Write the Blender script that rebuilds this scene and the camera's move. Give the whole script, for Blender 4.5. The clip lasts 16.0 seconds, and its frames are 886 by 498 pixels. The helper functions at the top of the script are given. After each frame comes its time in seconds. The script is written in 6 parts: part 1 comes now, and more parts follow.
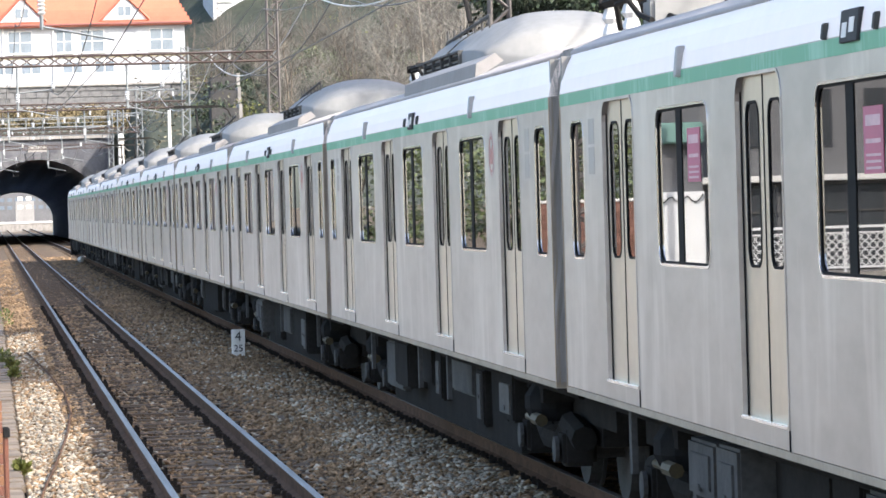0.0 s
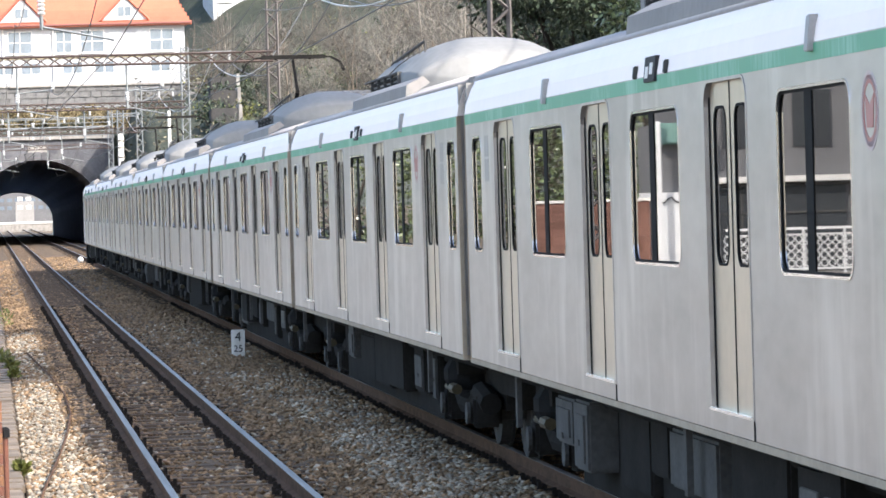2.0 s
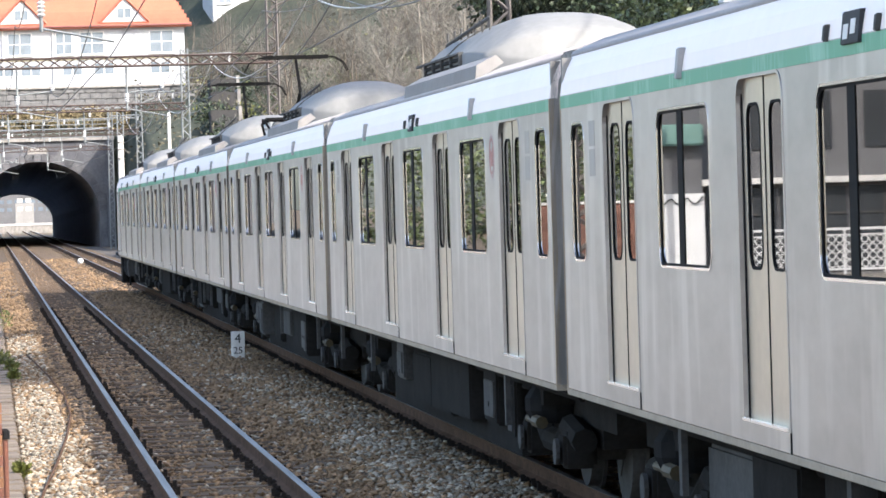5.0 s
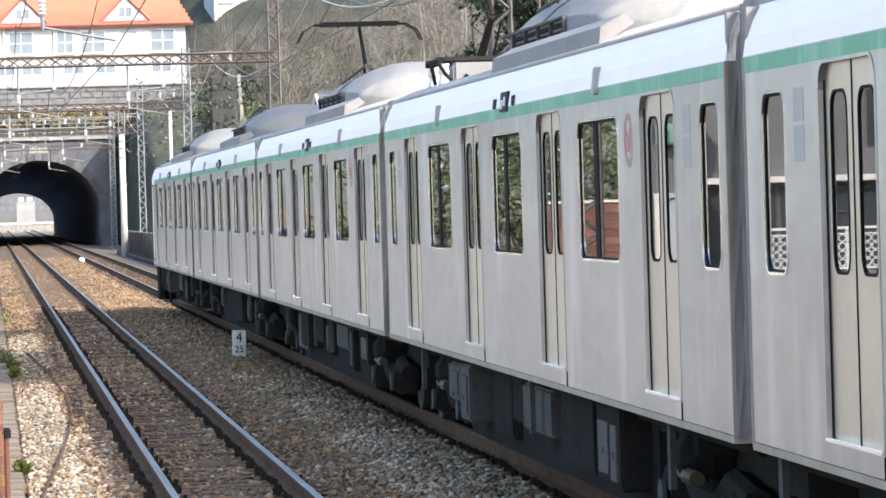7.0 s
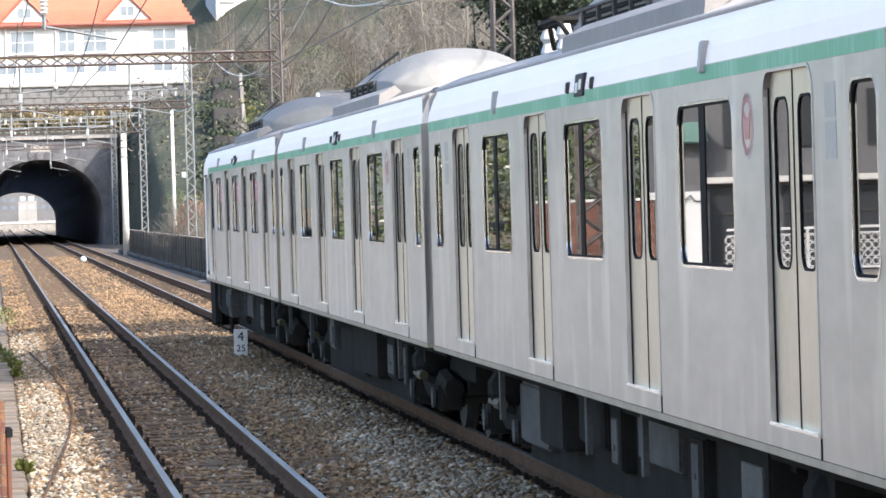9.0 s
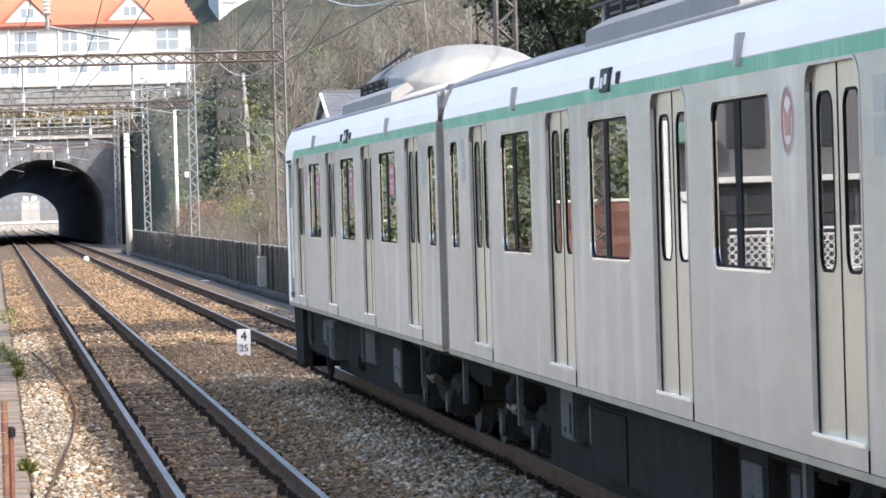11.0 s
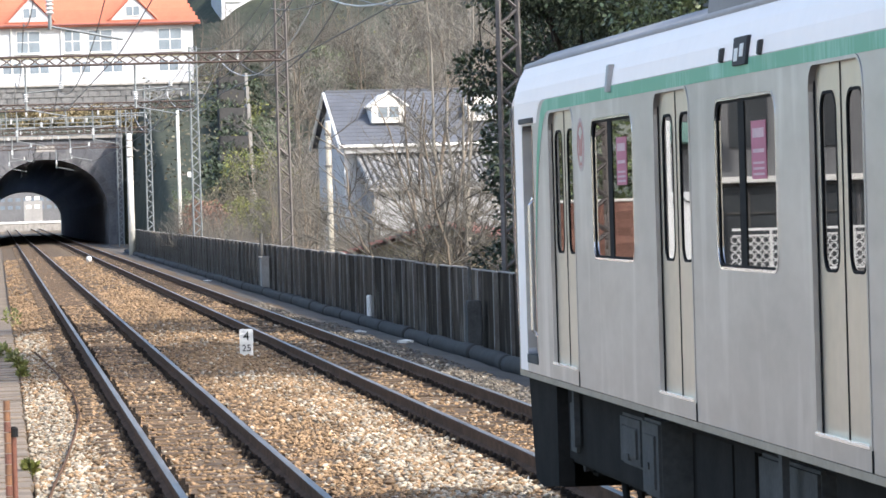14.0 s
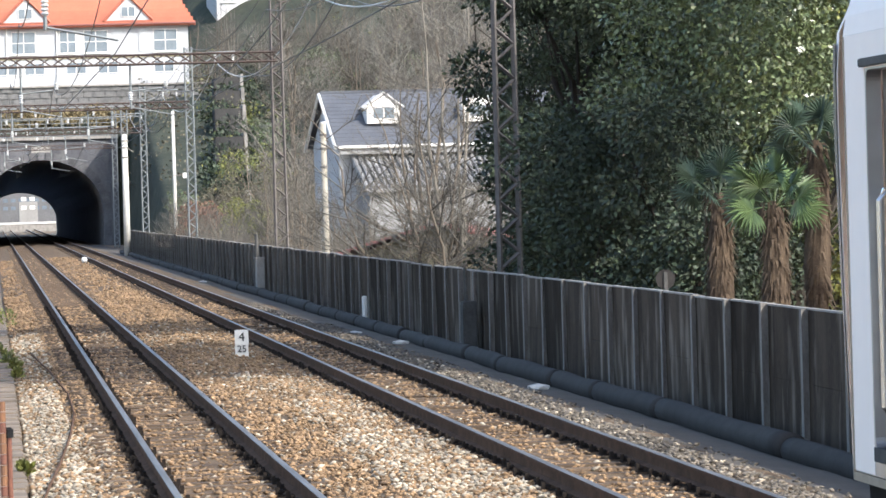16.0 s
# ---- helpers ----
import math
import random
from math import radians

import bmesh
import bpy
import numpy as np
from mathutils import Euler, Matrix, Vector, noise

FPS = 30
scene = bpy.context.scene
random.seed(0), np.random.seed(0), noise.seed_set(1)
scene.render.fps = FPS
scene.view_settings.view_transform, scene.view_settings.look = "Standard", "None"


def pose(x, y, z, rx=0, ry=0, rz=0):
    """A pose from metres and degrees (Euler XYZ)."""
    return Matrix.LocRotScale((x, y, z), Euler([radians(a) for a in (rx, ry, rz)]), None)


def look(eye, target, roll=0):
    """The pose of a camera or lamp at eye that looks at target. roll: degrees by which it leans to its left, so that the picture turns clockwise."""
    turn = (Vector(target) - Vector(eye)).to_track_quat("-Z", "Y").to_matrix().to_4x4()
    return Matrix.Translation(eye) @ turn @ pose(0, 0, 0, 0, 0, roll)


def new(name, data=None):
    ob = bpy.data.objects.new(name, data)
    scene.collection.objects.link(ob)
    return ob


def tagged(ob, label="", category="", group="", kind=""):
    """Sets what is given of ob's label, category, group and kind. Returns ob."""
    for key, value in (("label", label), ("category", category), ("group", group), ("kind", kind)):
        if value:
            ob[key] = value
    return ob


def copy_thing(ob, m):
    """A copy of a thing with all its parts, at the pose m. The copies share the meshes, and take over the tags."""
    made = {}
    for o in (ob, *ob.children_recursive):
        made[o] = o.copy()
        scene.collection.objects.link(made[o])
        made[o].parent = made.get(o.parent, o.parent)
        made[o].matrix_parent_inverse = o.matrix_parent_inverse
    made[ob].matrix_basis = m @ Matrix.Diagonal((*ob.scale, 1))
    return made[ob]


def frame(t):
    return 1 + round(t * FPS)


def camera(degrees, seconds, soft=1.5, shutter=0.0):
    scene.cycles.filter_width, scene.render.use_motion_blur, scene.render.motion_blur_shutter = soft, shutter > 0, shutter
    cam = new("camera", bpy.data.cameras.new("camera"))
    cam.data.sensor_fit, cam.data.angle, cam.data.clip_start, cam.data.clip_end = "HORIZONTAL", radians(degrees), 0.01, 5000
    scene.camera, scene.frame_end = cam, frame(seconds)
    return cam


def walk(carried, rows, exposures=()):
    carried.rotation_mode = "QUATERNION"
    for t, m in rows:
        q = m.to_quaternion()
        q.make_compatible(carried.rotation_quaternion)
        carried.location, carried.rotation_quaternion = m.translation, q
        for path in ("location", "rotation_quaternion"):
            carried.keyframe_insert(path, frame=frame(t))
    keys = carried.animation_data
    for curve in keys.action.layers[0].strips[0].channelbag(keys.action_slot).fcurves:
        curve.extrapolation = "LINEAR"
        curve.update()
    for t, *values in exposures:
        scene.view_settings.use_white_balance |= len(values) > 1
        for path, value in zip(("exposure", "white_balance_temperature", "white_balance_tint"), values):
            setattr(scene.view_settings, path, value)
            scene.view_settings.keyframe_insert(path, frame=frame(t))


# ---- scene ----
# ---- the camera: a long lens on a tripod at the platform's end ----
EYE = Vector((0.0, 0.0, 2.355))
AIM = [(0, 6.236, 0.672), (0.5, 6.236, 0.680), (1, 6.248, 0.651), (1.5, 6.260, 0.656), (2, 6.238, 0.668), (2.5, 6.255, 0.632), (3, 6.248, 0.665), (3.5, 6.248, 0.663), (4, 6.250, 0.636), (6.5, 6.224, 0.660), (7, 6.224, 0.660), (7.5, 6.212, 0.668), (8, 6.212, 0.672), (8.5, 6.212, 0.672), (9, 6.200, 0.672), (11.5, 6.152, 0.672), (12, 6.145, 0.672), (12.5, 6.140, 0.672), (13, 6.128, 0.672), (13.5, 6.128, 0.672), (14, 6.123, 0.672), (14.5, 6.116, 0.670), (15, 6.123, 0.660), (15.5, 6.152, 0.660), (16, 6.188, 0.663)]


def aim(turn, down):
    """The pose for a turn to the right of the track's line and a tilt down, in degrees."""
    a, d = radians(turn), radians(down)
    way = Vector((math.sin(a) * math.cos(d), math.cos(a) * math.cos(d), -math.sin(d)))
    return look(EYE, EYE + way * 100, -1.66)


cam = camera(12.19, 16.0, soft=1.6)
walk(cam, [(t, aim(a, d)) for t, a, d in AIM], exposures=[(0, 1.80, 6500, 10), (9, 1.82, 6500, 10), (12.5, 1.71, 6500, 10), (14, 1.56, 6400, 9), (16, 1.41, 6330, 8)])

# ---- sky and sun ----
SUN = Vector((0.85, -1.02, 1.0)).normalized()
world = bpy.data.worlds.new("sky")
scene.world = world
world.use_nodes = True
wn = world.node_tree.nodes
sky = wn.new("ShaderNodeTexSky")
sky.sky_type = "NISHITA"
sky.sun_disc = False
sky.sun_elevation = math.asin(SUN.z)
sky.sun_rotation = math.atan2(SUN.x, SUN.y)
sky.dust_density = 2.5
sky.ozone_density = 1.5
wn["Background"].inputs["Strength"].default_value = 0.15
world.node_tree.links.new(sky.outputs["Color"], wn["Background"].inputs["Color"])
sun = new("sun", bpy.data.lights.new("sun", "SUN"))
sun.data.energy, sun.data.angle, sun.data.color = 2.15, radians(0.55), (1.0, 0.95, 0.885)
sun.matrix_world = look(SUN * 100, (0, 0, 0))

# ---- materials ----


def mat(name, a, b=None, scale=4.0, rough=0.7, metal=0.0, bump=0.0, fine=None, stretch=(1, 1, 1), spread=(0.35, 0.65), vary=0.0,
        coat=0.0, island=0.0, streak=None, emit=0.0, matt=False):
    """Two colours mixed by noise at two scales, with relief. vary, island: lightness that differs from piece to piece."""
    m = bpy.data.materials.new(name)
    m.use_nodes = True
    n, l = m.node_tree.nodes, m.node_tree.links
    s = n["Principled BSDF"]
    s.inputs["Roughness"].default_value, s.inputs["Metallic"].default_value = rough, metal
    s.inputs["Coat Weight"].default_value = coat
    if matt or rough >= 0.8:
        s.inputs["Specular IOR Level"].default_value = 0.03 if matt else 0.2
    b = b or tuple(c * 0.75 for c in a)
    tc, mp = n.new("ShaderNodeTexCoord"), n.new("ShaderNodeMapping")
    mp.inputs["Scale"].default_value = stretch
    l.new(tc.outputs["Object"], mp.inputs["Vector"])
    big, small = n.new("ShaderNodeTexNoise"), n.new("ShaderNodeTexNoise")
    big.inputs["Scale"].default_value, big.inputs["Detail"].default_value = scale, 5
    small.inputs["Scale"].default_value, small.inputs["Detail"].default_value = fine or scale * 9, 4
    for t in (big, small):
        l.new(mp.outputs["Vector"], t.inputs["Vector"])
    mean = n.new("ShaderNodeMath")
    mean.operation = "MULTIPLY_ADD"
    l.new(small.outputs["Fac"], mean.inputs[0])
    mean.inputs[1].default_value = 0.4
    half = n.new("ShaderNodeMath")
    half.operation = "MULTIPLY"
    l.new(big.outputs["Fac"], half.inputs[0])
    half.inputs[1].default_value = 0.6
    l.new(half.outputs[0], mean.inputs[2])
    ramp = n.new("ShaderNodeValToRGB")
    ramp.color_ramp.elements[0].position, ramp.color_ramp.elements[1].position = spread
    ramp.color_ramp.elements[0].color, ramp.color_ramp.elements[1].color = (*b, 1), (*a, 1)
    l.new(mean.outputs[0], ramp.inputs["Fac"])
    col = ramp.outputs["Color"]
    if streak:
        # runs of dirt or lime down the face: noise drawn out along the height
        colour, amount, sx = streak
        mp2, tn, rr, mx = (n.new(k) for k in ("ShaderNodeMapping", "ShaderNodeTexNoise", "ShaderNodeValToRGB", "ShaderNodeMix"))
        mp2.inputs["Scale"].default_value = (sx, sx, 0.6)
        oi = n.new("ShaderNodeObjectInfo")
        add = n.new("ShaderNodeVectorMath")
        add.operation = "MULTIPLY_ADD"
        l.new(oi.outputs["Random"], add.inputs[0])
        add.inputs[1].default_value = (37, 53, 11)
        l.new(tc.outputs["Object"], add.inputs[2])
        l.new(add.outputs[0], mp2.inputs["Vector"])
        l.new(mp2.outputs["Vector"], tn.inputs["Vector"])
        tn.inputs["Scale"].default_value, tn.inputs["Detail"].default_value = 1.0, 4
        rr.color_ramp.elements[0].position, rr.color_ramp.elements[1].position = 0.52, 0.70
        l.new(tn.outputs["Fac"], rr.inputs["Fac"])
        mx.data_type = "RGBA"
        k = n.new("ShaderNodeMath")
        k.operation = "MULTIPLY"
        k.inputs[1].default_value = amount
        l.new(rr.outputs["Color"], k.inputs[0])
        l.new(k.outputs[0], mx.inputs["Factor"])
        l.new(col, mx.inputs["A"])
        mx.inputs["B"].default_value = (*colour, 1)
        col = mx.outputs["Result"]
    for amount, node, out in ((vary, "ShaderNodeObjectInfo", "Random"), (island, "ShaderNodeNewGeometry", "Random Per Island")):
        if amount:
            o, r, mx = n.new(node), n.new("ShaderNodeMapRange"), n.new("ShaderNodeMix")
            r.inputs["To Min"].default_value, r.inputs["To Max"].default_value = 1 - amount, 1 + amount
            l.new(o.outputs[out], r.inputs["Value"])
            mx.data_type, mx.blend_type = "RGBA", "MULTIPLY"
            mx.inputs["Factor"].default_value = 1
            l.new(col, mx.inputs["A"])
            l.new(r.outputs["Result"], mx.inputs["B"])
            col = mx.outputs["Result"]
    l.new(col, s.inputs["Base Color"])
    if emit:
        l.new(col, s.inputs["Emission Color"])
        s.inputs["Emission Strength"].default_value = emit
    if bump:
        bp = n.new("ShaderNodeBump")
        bp.inputs["Strength"].default_value, bp.inputs["Distance"].default_value = 0.6, bump
        l.new(mean.outputs[0], bp.inputs["Height"])
        l.new(bp.outputs["Normal"], s.inputs["Normal"])
    return m


def glass(name, tint, rough=0.01):
    """A pane: clear tinted glass with a true mirror image that grows towards grazing."""
    m = bpy.data.materials.new(name)
    m.use_nodes = True
    n, l = m.node_tree.nodes, m.node_tree.links
    n.remove(n["Principled BSDF"])
    fr, tr, gl, mx = (n.new(k) for k in ("ShaderNodeFresnel", "ShaderNodeBsdfTransparent", "ShaderNodeBsdfGlossy", "ShaderNodeMixShader"))
    fr.inputs["IOR"].default_value = 2.1
    tr.inputs["Color"].default_value = (*tint, 1)
    gl.inputs["Roughness"].default_value = rough
    l.new(fr.outputs[0], mx.inputs[0])
    l.new(tr.outputs[0], mx.inputs[1])
    l.new(gl.outputs[0], mx.inputs[2])
    l.new(mx.outputs[0], n["Material Output"].inputs["Surface"])
    return m


STEEL = mat("brushed_stainless", (0.472, 0.449, 0.440), (0.340, 0.322, 0.314), 0.55, 0.38, 0.93, 0.0008, 5, (0.5, 0.5, 1.4), streak=((0.56, 0.538, 0.53), 0.75, 2.6))
# white paint, its colour warmed to offset the blue skylight falling on it
STEELWHITE = mat("warmed_white_panel", (1.0, 0.885, 0.81), (0.96, 0.85, 0.78), 0.9, 0.6, 0.05)
# door steel with the warm reflection of the ballast put into its colour
DOORSTEEL = mat("mirror_tinted_door", (0.575, 0.505, 0.415), (0.475, 0.42, 0.345), 1.2, 0.34, 0.8, streak=((0.50, 0.43, 0.33), 0.4, 6))
SILL = mat("dusty_steel_sill", (0.43, 0.35, 0.262), (0.33, 0.268, 0.20), 2.0, 0.8, 0.0)
CHROME = mat("bright_metal", (0.85, 0.85, 0.86), (0.8, 0.8, 0.8), 3.0, 0.18, 1.0)
GREEN = mat("faded_green_band", (0.075, 0.33, 0.19), (0.19, 0.46, 0.33), 2.2, 0.5, 0.0, stretch=(1, 1, 0.2), spread=(0.36, 0.5))
RUBBER = mat("black_rubber", (0.014, 0.014, 0.015), (0.02, 0.02, 0.02), 10, 0.7, matt=True)
ROOFGREY = mat("grey_roof_paint", (0.36, 0.335, 0.32), (0.28, 0.26, 0.25), 1.2, 0.75)
FAIRING = mat("dark_grey_roof_fairing", (0.25, 0.235, 0.225), (0.19, 0.18, 0.172), 1.2, 0.75)
ACGREY = mat("pale_cooler_cover", (0.25, 0.248, 0.24), (0.20, 0.198, 0.192), 1.4, 0.8)
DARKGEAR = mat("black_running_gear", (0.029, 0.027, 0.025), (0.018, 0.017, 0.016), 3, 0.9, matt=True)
BOXGREY = mat("dusty_grey_box", (0.085, 0.083, 0.08), (0.045, 0.044, 0.043), 3, 0.85)
BOXPALE = mat("dusty_pale_grey_box", (0.115, 0.111, 0.105), (0.062, 0.060, 0.057), 4, 0.85)
LAMPGREY = mat("pale_grey_lamp_case", (0.36, 0.35, 0.342), (0.29, 0.282, 0.275), 6, 0.6)
BOXYELLOW = mat("yellow_damper_paint", (0.065, 0.045, 0.014), (0.032, 0.025, 0.011), 6, 0.7)
INSIDE = mat("beige_lining", (0.25, 0.24, 0.22), (0.2, 0.19, 0.18), 2, 0.8)
SEAT = mat("grey_moquette", (0.07, 0.06, 0.065), (0.05, 0.045, 0.05), 9, 0.9)
PANE = glass("window_glass", (0.17, 0.185, 0.19))
PINK = mat("crimson_poster", (0.44, 0.105, 0.17), (0.38, 0.09, 0.145), 2, 0.6)
POSTERWHITE = mat("pale_poster_print", (0.62, 0.40, 0.43), None, 3, 0.6)
LOGO = mat("faded_red_ring", (0.38, 0.11, 0.10), (0.42, 0.20, 0.18), 6, 0.5, 0.1)
LOGOGREY = mat("faint_grey_ring", (0.50, 0.40, 0.40), (0.44, 0.37, 0.38), 6, 0.5, 0.2)
NOTICE = mat("faint_notice", (0.36, 0.342, 0.332), (0.31, 0.295, 0.287), 12, 0.5, 0.4)
GAPGREY = mat("dull_grey_end_paint", (0.32, 0.305, 0.285), (0.23, 0.22, 0.205), 1.5, 0.8, streak=((0.08, 0.075, 0.07), 0.6, 4))
SIGNFACE = mat("black_sign_glass", (0.05, 0.05, 0.055), None, 5, 0.55, matt=True)
LAMPWHITE = mat("lit_tube", (1, 1, 0.95), (1, 1, 0.95), 2, 0.5, emit=1.2)
RAILRUST = mat("rusty_rail_web", (0.150, 0.090, 0.060), (0.080, 0.050, 0.035), 3, 0.95, 0.0, 0.001, matt=True)
RAILTOP = mat("polished_rail_head", (0.24, 0.222, 0.205), (0.10, 0.085, 0.07), 3, 0.5, 0.6, stretch=(6, 0.15, 1))
TIMBER = mat("weathered_sleeper", (0.14, 0.100, 0.068), (0.075, 0.053, 0.037), 2, 0.9, 0, 0.004, stretch=(0.5, 5, 5), vary=0.35)
CLIP = mat("oily_fastening", (0.035, 0.028, 0.024), (0.02, 0.017, 0.015), 20, 0.9, matt=True)
BED = mat("brown_ballast_bed", (0.165, 0.115, 0.07), (0.075, 0.051, 0.033), 3.5, 0.95, 0, 0.05, 22)
STONE = mat("ballast_stone", (0.335, 0.22, 0.125), (0.165, 0.108, 0.064), 0.6, 0.9, 0, 0.0, 14, island=0.36)
STONEGREY = mat("pale_ballast_stone", (0.47, 0.405, 0.31), (0.255, 0.215, 0.16), 0.6, 0.9, 0, 0.0, 14, island=0.42)
STONEDULL = mat("dull_shoulder_stone", (0.205, 0.175, 0.14), (0.105, 0.09, 0.072), 0.6, 0.9, 0, 0.0, 14, island=0.4)
SHOULDER = mat("trodden_grey_earth", (0.120, 0.105, 0.090), (0.078, 0.068, 0.058), 1.4, 0.95, 0, 0.012, 26)
SOIL = mat("dry_earth", (0.22, 0.17, 0.12), (0.13, 0.10, 0.07), 0.35, 0.95, 0, 0.05, 4)
CONCRETE = mat("old_concrete", (0.38, 0.36, 0.33), (0.25, 0.23, 0.21), 2, 0.9, 0, 0.004, streak=((0.16, 0.15, 0.14), 0.5, 3))
POLECON = mat("pale_concrete_pole", (0.62, 0.60, 0.55), (0.48, 0.46, 0.42), 3, 0.8)
WOODPOLE = mat("weathered_pole", (0.40, 0.37, 0.31), (0.28, 0.25, 0.20), 3, 0.85, stretch=(4, 4, 0.4))
PANEL = mat("stained_dark_board", (0.082, 0.064, 0.049), (0.030, 0.024, 0.020), 1.3, 0.95, 0, 0.004, 30, (2, 2, 0.45), vary=0.45, streak=((0.23, 0.195, 0.16), 0.75, 2.2), matt=True)
POST = mat("rusted_h_post", (0.29, 0.27, 0.245), (0.15, 0.135, 0.12), 4, 0.8, 0.2, 0.002, stretch=(3, 3, 0.6))
PIPE = mat("black_cable_sleeve", (0.046, 0.042, 0.039), (0.026, 0.024, 0.023), 2.2, 0.85, 0, 0.004, 24)
LATTICE = mat("weathered_steel_mast", (0.18, 0.16, 0.15), (0.105, 0.092, 0.085), 4, 0.75, 0.3)
LATTICEFAR = mat("galvanised_mast", (0.28, 0.30, 0.30), (0.2, 0.21, 0.21), 4, 0.7, 0.4)
BEAMRUST = mat("brown_gantry_steel", (0.12, 0.09, 0.08), (0.075, 0.058, 0.052), 4, 0.8, 0.2)
WIRE = mat("dull_wire", (0.10, 0.10, 0.10), None, 9, 0.6, 0.3)
WIREPALE = mat("pale_cable", (0.55, 0.55, 0.55), None, 9, 0.5, 0.2)
INSUL = mat("white_porcelain", (0.55, 0.55, 0.54), None, 9, 0.3)
WHITE = mat("white_paint", (0.74, 0.72, 0.68), (0.66, 0.64, 0.60), 3, 0.6)

# ---- building helpers ----


def mesh_of(name, bm, *mats):
    me = bpy.data.meshes.new(name)
    bm.to_mesh(me)
    bm.free()
    for m in mats:
        me.materials.append(m)
    return me


def part(name, bm, material, parent=None, label="", smooth=False):
    """Links a bmesh (or a mesh) as one mesh object under a thing or a part."""
    me = mesh_of(name, bm, material) if isinstance(bm, bmesh.types.BMesh) else bm
    if smooth:
        for f in me.polygons:
            f.use_smooth = True
    ob = new(name, me)
    ob.parent = parent
    if label:
        ob["label"] = label
    return ob


def thing(name, label, category, group="", kind="", at=None):
    ob = new(name)
    if at is not None:
        ob.matrix_basis = at
    return tagged(ob, label, category, group, kind)


def box(bm, x0, x1, y0, y1, z0, z1, bevel=0.0):
    vs = [bm.verts.new((x, y, z)) for x in (x0, x1) for y in (y0, y1) for z in (z0, z1)]
    fs = [bm.faces.new([vs[i] for i in q]) for q in ((0, 1, 3, 2), (4, 6, 7, 5), (0, 4, 5, 1), (2, 3, 7, 6), (0, 2, 6, 4), (1, 5, 7, 3))]
    if bevel:
        es = list({e for f in fs for e in f.edges})
        bmesh.ops.bevel(bm, geom=es, offset=bevel, segments=2, affect="EDGES")
    return bm


def boxed(*a, bevel=0.0):
    return box(bmesh.new(), *a, bevel=bevel)


def tube(bm, points, radii, sides=6, cap=True):
    """A tube along points, with a radius for each."""
    pts = [Vector(q) for q in points]
    radii = [radii] * len(pts) if isinstance(radii, (int, float)) else radii
    rings = []
    for i, q in enumerate(pts):
        d = (pts[min(i + 1, len(pts) - 1)] - pts[max(i - 1, 0)]).normalized()
        u = d.cross(Vector((0, 0, 1)) if abs(d.z) < 0.9 else Vector((0, 1, 0))).normalized()
        v = d.cross(u)
        rings.append([bm.verts.new(q + (u * math.cos(2 * math.pi * k / sides) + v * math.sin(2 * math.pi * k / sides)) * radii[i]) for k in range(sides)])
    for a, b in zip(rings, rings[1:]):
        for k in range(sides):
            bm.faces.new((a[k], a[(k + 1) % sides], b[(k + 1) % sides], b[k]))
    if cap:
        bm.faces.new(rings[0][::-1])
        bm.faces.new(rings[-1])
    return bm


def bar(bm, a, b, w):
    """A square bar from a to b."""
    return tube(bm, [a, b], w * 0.7, 4)


def extruded(profile, y0, y1, steps=1, closed=True):
    """A profile of (x, z) drawn out along y."""
    bm = bmesh.new()
    rows = [[bm.verts.new((x, y0 + (y1 - y0) * i / steps, z)) for x, z in profile] for i in range(steps + 1)]
    n = len(profile)
    for a, b in zip(rows, rows[1:]):
        for k in range(n if closed else n - 1):
            bm.faces.new((a[k], a[(k + 1) % n], b[(k + 1) % n], b[k]))
    if closed:
        bm.faces.new(rows[0][::-1])
        bm.faces.new(rows[-1])
    bmesh.ops.recalc_face_normals(bm, faces=bm.faces)
    return bm


def rounded(y0, y1, z0, z1, r, low=None, n=5):
    """A loop of (y, z) with rounded corners; low: the radius of the lower two."""
    low = r if low is None else low
    out = []
    for cy, cz, rr, a0 in ((y0 + low, z0 + low, low, 180), (y1 - low, z0 + low, low, 270), (y1 - r, z1 - r, r, 0), (y0 + r, z1 - r, r, 90)):
        for k in range(n + 1):
            a = radians(a0 + 90 * k / n)
            out.append((cy + rr * math.cos(a), cz + rr * math.sin(a)))
            if rr == 0:
                break
    return out


def plate(outer, holes, x, depth):
    """A plate in the plane x with holes, drawn out by depth along x."""
    bm = bmesh.new()
    edges = []
    for loop in [outer, *holes]:
        vs = [bm.verts.new((x, y, z)) for y, z in loop]
        edges += [bm.edges.new((a, b)) for a, b in zip(vs, vs[1:] + vs[:1])]
    bmesh.ops.triangle_fill(bm, edges=edges, use_beauty=True, use_dissolve=False)
    got = bmesh.ops.extrude_face_region(bm, geom=bm.faces[:])
    bmesh.ops.translate(bm, verts=[v for v in got["geom"] if isinstance(v, bmesh.types.BMVert)], vec=(depth, 0, 0))
    bmesh.ops.recalc_face_normals(bm, faces=bm.faces)
    return bm


# ---- the ground ----
TRACK_A, TRACK_B = 2.012, 5.408
PORTAL = 326.0


def smooth(a, b, v):
    v = min(1, max(0, (v - a) / (b - a)))
    return v * v * (3 - 2 * v)


def lie(x, y):
    """The height of the open ground."""
    z = -0.36
    z -= 2.4 * smooth(8.6, 12.5, x) * (1 - smooth(240, 300, y))
    z += 9.0 * smooth(13, 26, x) * smooth(205, 260, y) + 16.0 * smooth(18, 70, x) * smooth(150, 260, y)
    return z


